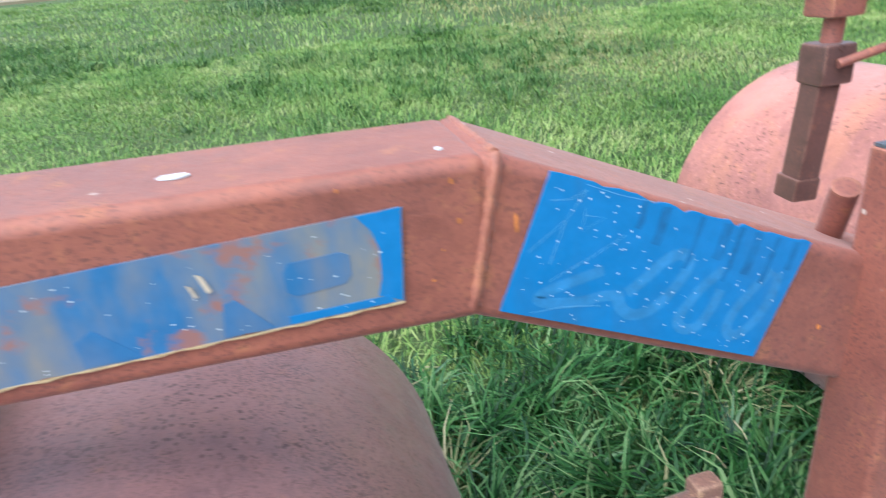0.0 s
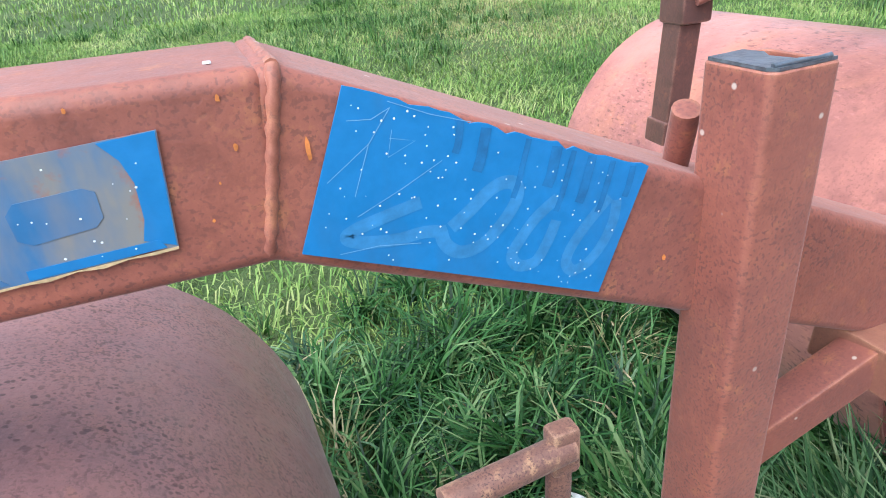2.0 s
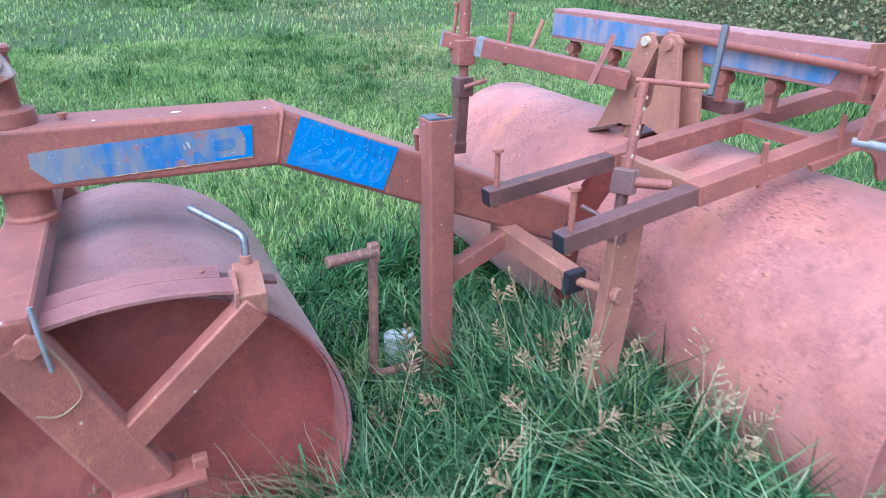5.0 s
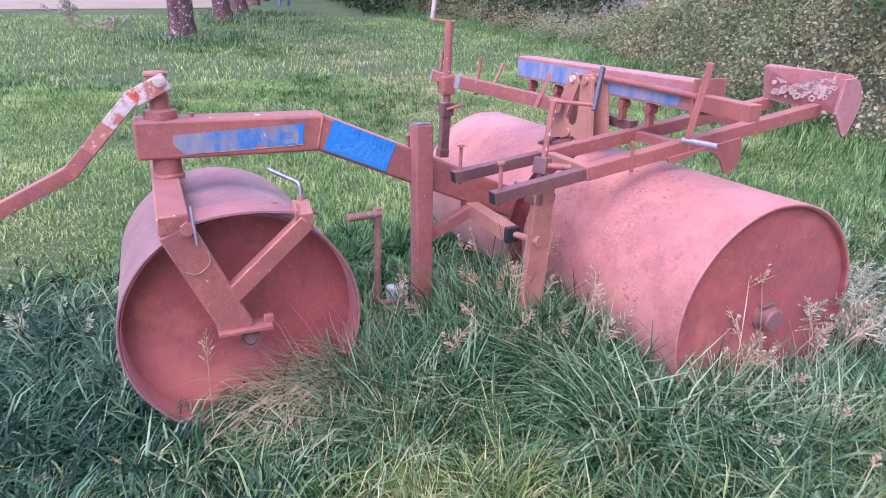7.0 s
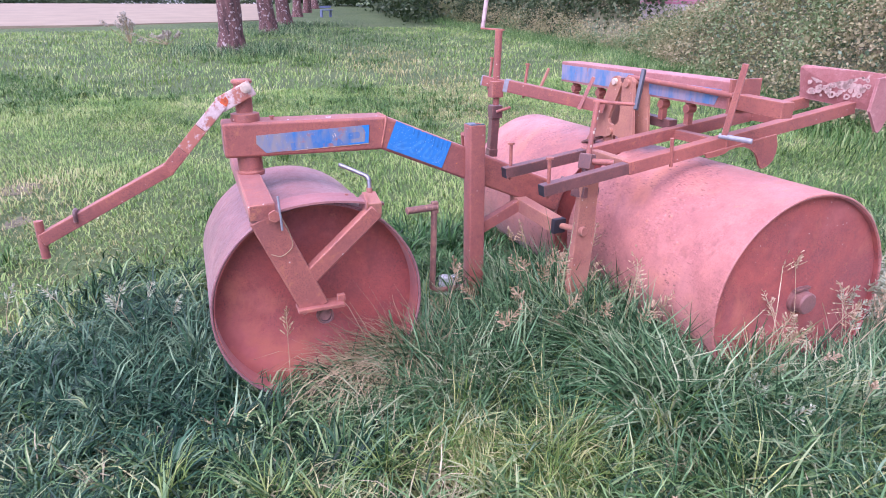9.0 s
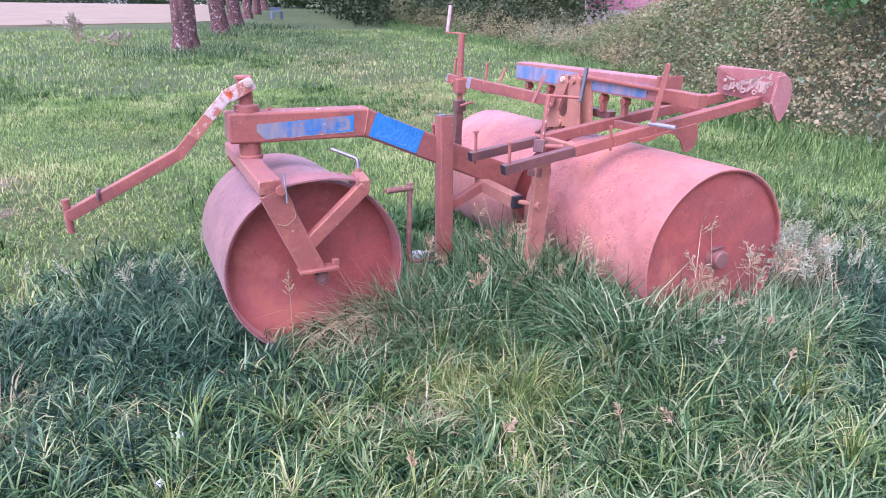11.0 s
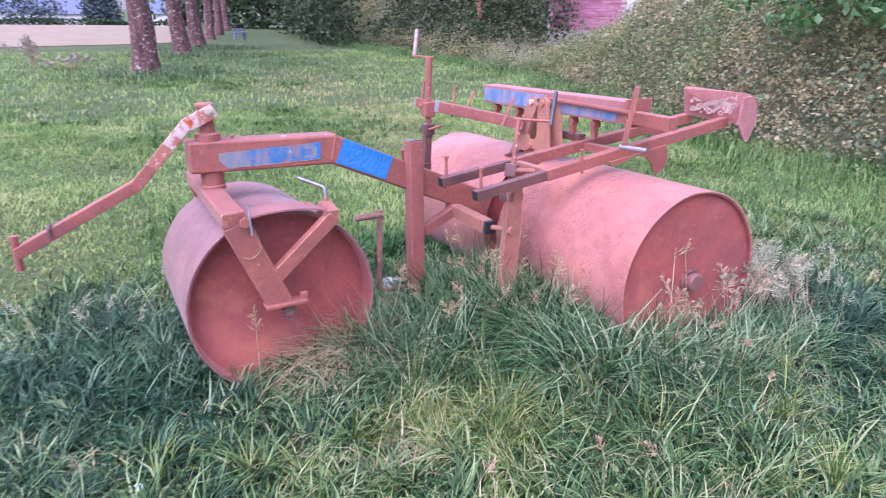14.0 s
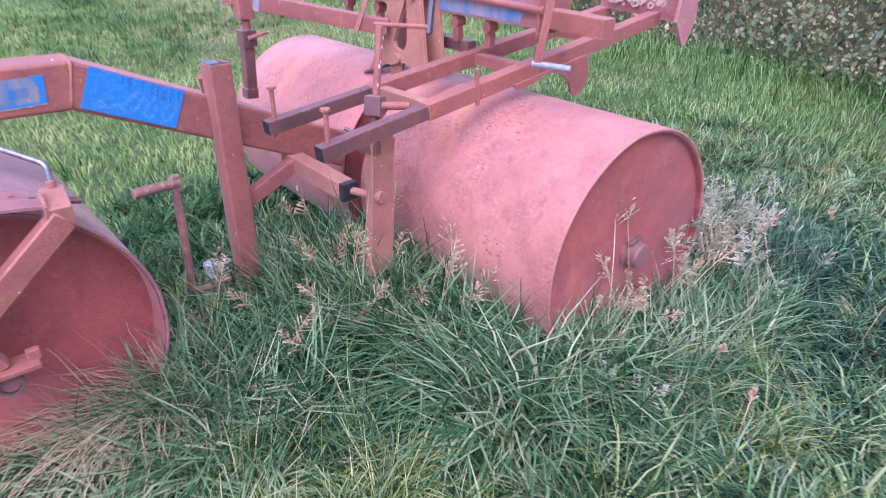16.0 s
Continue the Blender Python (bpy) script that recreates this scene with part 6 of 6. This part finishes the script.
tagged(blades(rng, p, rng.uniform(0.08, 0.2, len(p)), rng.uniform(0.004, 0.0085, len(p)), 1.25, M_TUSS, "meadow_tussocks", 1.0, away, (0.9, 0.8, 0.08)), "darker tussocks scattered in the meadow", "grass", kind="stuff")
rank(1000, -0.22, 0.25, -0.18, 0.13, 0.24, 0.44, 1.35, M_RANK, "rank_grass", "bent green grass among the straw", (0.005, 0.009))
for x0, x1, y0, y1, n in ((-11.0, 9.0, -9.0, -3.4, 22000), (-11.0, -6.0, -3.6, 8.2, 12000)):
    p = scatter(rng, n, x0, x1, y0, y1)
    tagged(blades(rng, p, rng.uniform(0.06, 0.15, len(p)), rng.uniform(0.010, 0.018, len(p)), 1.3, M_TURF, "outer_meadow_grass", widths=(0.9, 0.8, 0.08)), "meadow grass further round", "grass", kind="stuff")
# rank grass at the foot of the bank
n = 42000
t = rng.uniform(0.05, 0.62, n)
bx_, by_ = bank_line(t)
p = np.stack([bx_ - np.abs(rng.normal(0, 0.7, n)) + 0.3, by_ + rng.normal(0, 0.3, n), np.zeros(n)], -1)
tagged(blades(rng, p, 0.25 * rng.uniform(0.5, 1.4, n), rng.uniform(0.005, 0.010, n), 1.15, M_TUSS, "bank_grass", widths=(0.9, 0.8, 0.08)), "rank grass at the foot of the bank", "grass", kind="stuff")
n = 9000
k = rng.integers(0, 3, n)
tx, ty = np.array([0.42, 2.05, 3.2])[k], np.array([15.1, 21.3, 25.3])[k]
p = np.stack([tx + rng.normal(0.3, 0.9, n), ty + rng.normal(0, 0.7, n), np.zeros(n)], -1)
tagged(blades(rng, p, 0.22 * rng.uniform(0.5, 1.4, n), rng.uniform(0.008, 0.014, n), 0.8, M_GRASS, "tree_foot_grass"), "longer grass round the foot of the trees", "grass", kind="stuff")
n = 1000
x, y = rng.normal(2.08, 0.12, n), rng.normal(-0.25, 0.20, n)
tagged(blades(rng, np.stack([x, y, np.zeros(n)], -1), rng.uniform(0.28, 0.54, n), rng.uniform(0.0015, 0.003, n), 0.75, M_SEED, "wispy_grass"), "pale wispy dry grass beside the rear drum", "grass", kind="stuff")
# dry straw against the front drum
n = 1200
x, y = rng.normal(0.05, 0.12, n), 0.125 - np.abs(rng.normal(0, 0.05, n))
p = np.stack([x, y, np.zeros(n)], -1)
tagged(blades(rng, p, rng.uniform(0.28, 0.52, n), rng.uniform(0.0025, 0.005, n), 1.2, M_STRAW, "dry_straw", 1.0, rng.normal(3.6, 0.9, n), (0.9, 1.0, 0.85, 0.6, 0.1)), "dry straw-coloured grass against the front drum", "grass", kind="stuff")


def ribbon(out, pts, w, rng):
    """A thin ribbon of quads along pts."""
    pts = np.asarray(pts)
    d = pts[-1] - pts[0]
    sd = np.cross(d, rng.normal(size=3))
    sd *= w / 2 / np.linalg.norm(sd)
    for a, b in zip(pts, pts[1:]):
        out += [a - sd, a + sd, b + sd, b - sd]


def seed_stalks(name, places, label, head_mat):
    """Thin arching stalks that end in loose branched panicles."""
    rng = np.random.default_rng(len(label))
    sv, hv = [], []
    for x, y, cnt, sx, sy, h, head in places:
        for _ in range(cnt):
            pos = np.array([x + rng.normal(0, sx), y + rng.normal(0, sy), 0.0])
            L = h * rng.uniform(0.75, 1.2)
            a, ang, bend = rng.uniform(0, 6.28), rng.uniform(0.03, 0.22), rng.uniform(0.02, 0.09)
            way = np.array([math.cos(a), math.sin(a), 0.0])
            pts = [pos]
            n = 9
            for k in range(n):
                pts.append(pts[-1] + (way * math.sin(ang) + np.array([0, 0, 1.0]) * math.cos(ang)) * L / n)
                ang += bend * (0.5 + k / n)
            ribbon(sv, pts, 0.0030, rng)
            d = pts[-1] - pts[-2]
            d /= np.linalg.norm(d)
            hl = head * rng.uniform(0.8, 1.25)
            for j in range(8):
                f = j / 7
                c = pts[-1] - d * hl * (1 - f)
                reach = hl * (0.42 * (1 - f) + 0.10) * rng.uniform(0.6, 1.1)
                for _b in range(3 if f < 0.8 else 2):
                    o = rng.normal(size=3)
                    o -= d * o.dot(d)
                    o = o / np.linalg.norm(o) * 0.75 + d * 0.75
                    o /= np.linalg.norm(o)
                    end = c + o * reach - np.array([0, 0, 0.15 * reach])
                    ribbon(hv, [c, end], 0.0016, rng)
                    for g in (0.45, 0.72, 1.0):
                        q = c + (end - c) * g
                        ribbon(hv, [q - o * 0.0055, q, q + o * 0.0065], rng.uniform(0.0034, 0.0060), rng)
    ob = fast_mesh(name, np.array(sv), np.arange(len(sv)).reshape(-1, 4), M_STRAW)
    tagged(ob, label, "grass", kind="stuff")
    ob2 = fast_mesh("seed_heads", np.array(hv), np.arange(len(hv)).reshape(-1, 4), head_mat)
    ob2.parent = ob
    tagged(ob2, kind="stuff")


seed_stalks("seeding_grass", [(1.24, -0.60, 4, 0.04, 0.015, 0.60, 0.11), (1.42, -0.60, 3, 0.03, 0.015, 0.66, 0.11), (1.70, -0.59, 5, 0.05, 0.015, 0.64, 0.13), (1.36, -0.60, 3, 0.05, 0.02, 0.42, 0.08), (1.50, -0.60, 8, 0.16, 0.02, 0.36, 0.06), (0.95, -0.20, 7, 0.06, 0.06, 0.54, 0.13), (0.76, 0.05, 7, 0.12, 0.10, 0.40, 0.09), (0.68, 0.28, 13, 0.12, 0.12, 0.48, 0.09), (-0.44, 0.03, 1, 0.01, 0.01, 0.55, 0.12), (0.3, 0.2, 5, 0.12, 0.1, 0.34, 0.08), (1.2, -1.0, 5, 0.5, 0.25, 0.30, 0.05), (0.1, -0.9, 4, 0.5, 0.25, 0.28, 0.05)], "tall grass stalks with tan seed heads", M_SEED)
seed_stalks("pale_seeding_grass", [(2.01, -0.38, 130, 0.10, 0.15, 0.46, 0.09), (2.30, -0.55, 14, 0.2, 0.15, 0.36, 0.08), (1.12, -0.66, 7, 0.06, 0.04, 0.26, 0.09), (-0.95, 0.75, 9, 0.3, 0.2, 0.30, 0.09), (2.6, -0.3, 10, 0.25, 0.25, 0.34, 0.10)], "pale feathery seeding grass beside the rear drum", M_PALESEED)


# ---- scraps in the grass ----
def scrap(x, y, s, seed):
    ob = thing("scrap", pose(x, y, 0.09, 12, 8, seed * 40), "small crumpled white scrap lying on the grass", "scrap", "white scraps")
    rnd = random.Random(seed)
    bm = bmesh.new()
    bmesh.ops.create_icosphere(bm, subdivisions=2, radius=s)
    for v in bm.verts:
        v.co *= rnd.uniform(0.7, 1.25)
        v.co.z *= 0.45
    part("paper", bm, M_SPECK, ob)


for k, (x, y, s) in enumerate(((-0.97, -0.40, 0.016), (-1.04, -0.63, 0.020), (-1.01, 0.90, 0.012))):
    scrap(x, y, s, k)

# ---- bricks of the shed's front ----
def lay_bricks():
    bm = bmesh.new()
    bar(bm, (-0.1075, 0, 0.0325), (0.1075, 0, 0.0325), 0.03, 0.065, bev=0.004, seg=1)
    me = bpy.data.meshes.new("brick")
    bm.to_mesh(me)
    bm.free()
    m, nt, p = mat("pink_brick")
    info = nt.nodes.new("ShaderNodeObjectInfo")
    n = noise_tex(nt, 40, 5, 0.7, nt.nodes.new("ShaderNodeTexCoord").outputs["Object"])
    c = ramp(nt, info.outputs["Random"], [(0.0, (0.33, 0.115, 0.17)), (0.5, (0.43, 0.165, 0.24)), (1.0, (0.50, 0.23, 0.30))]).outputs[0]
    c = mix(nt, ramp(nt, n.outputs[0], [(0.4, (0, 0, 0)), (0.7, (0.5, 0.5, 0.5))]).outputs[0], c, (0.24, 0.10, 0.10))
    nt.links.new(c, p.inputs["Base Color"])
    p.inputs["Roughness"].default_value = 0.9
    nt.links.new(bump(nt, n.outputs[0], 0.4, 0.004), p.inputs["Normal"])
    me.materials.append(m)
    rnd = random.Random(4)
    for row in range(18):
        for k in range(16):
            x = -SHED_W / 2 + 0.12 + 0.225 * k + (0.1125 if row % 2 else 0)
            if x > SHED_W / 2 - 0.1:
                continue
            ob = new("brick", me)
            ob.parent = shed_wall
            ob.location = (x, 0.016 + rnd.uniform(-0.002, 0.002), 1.15 + 0.075 * row)


lay_bricks()
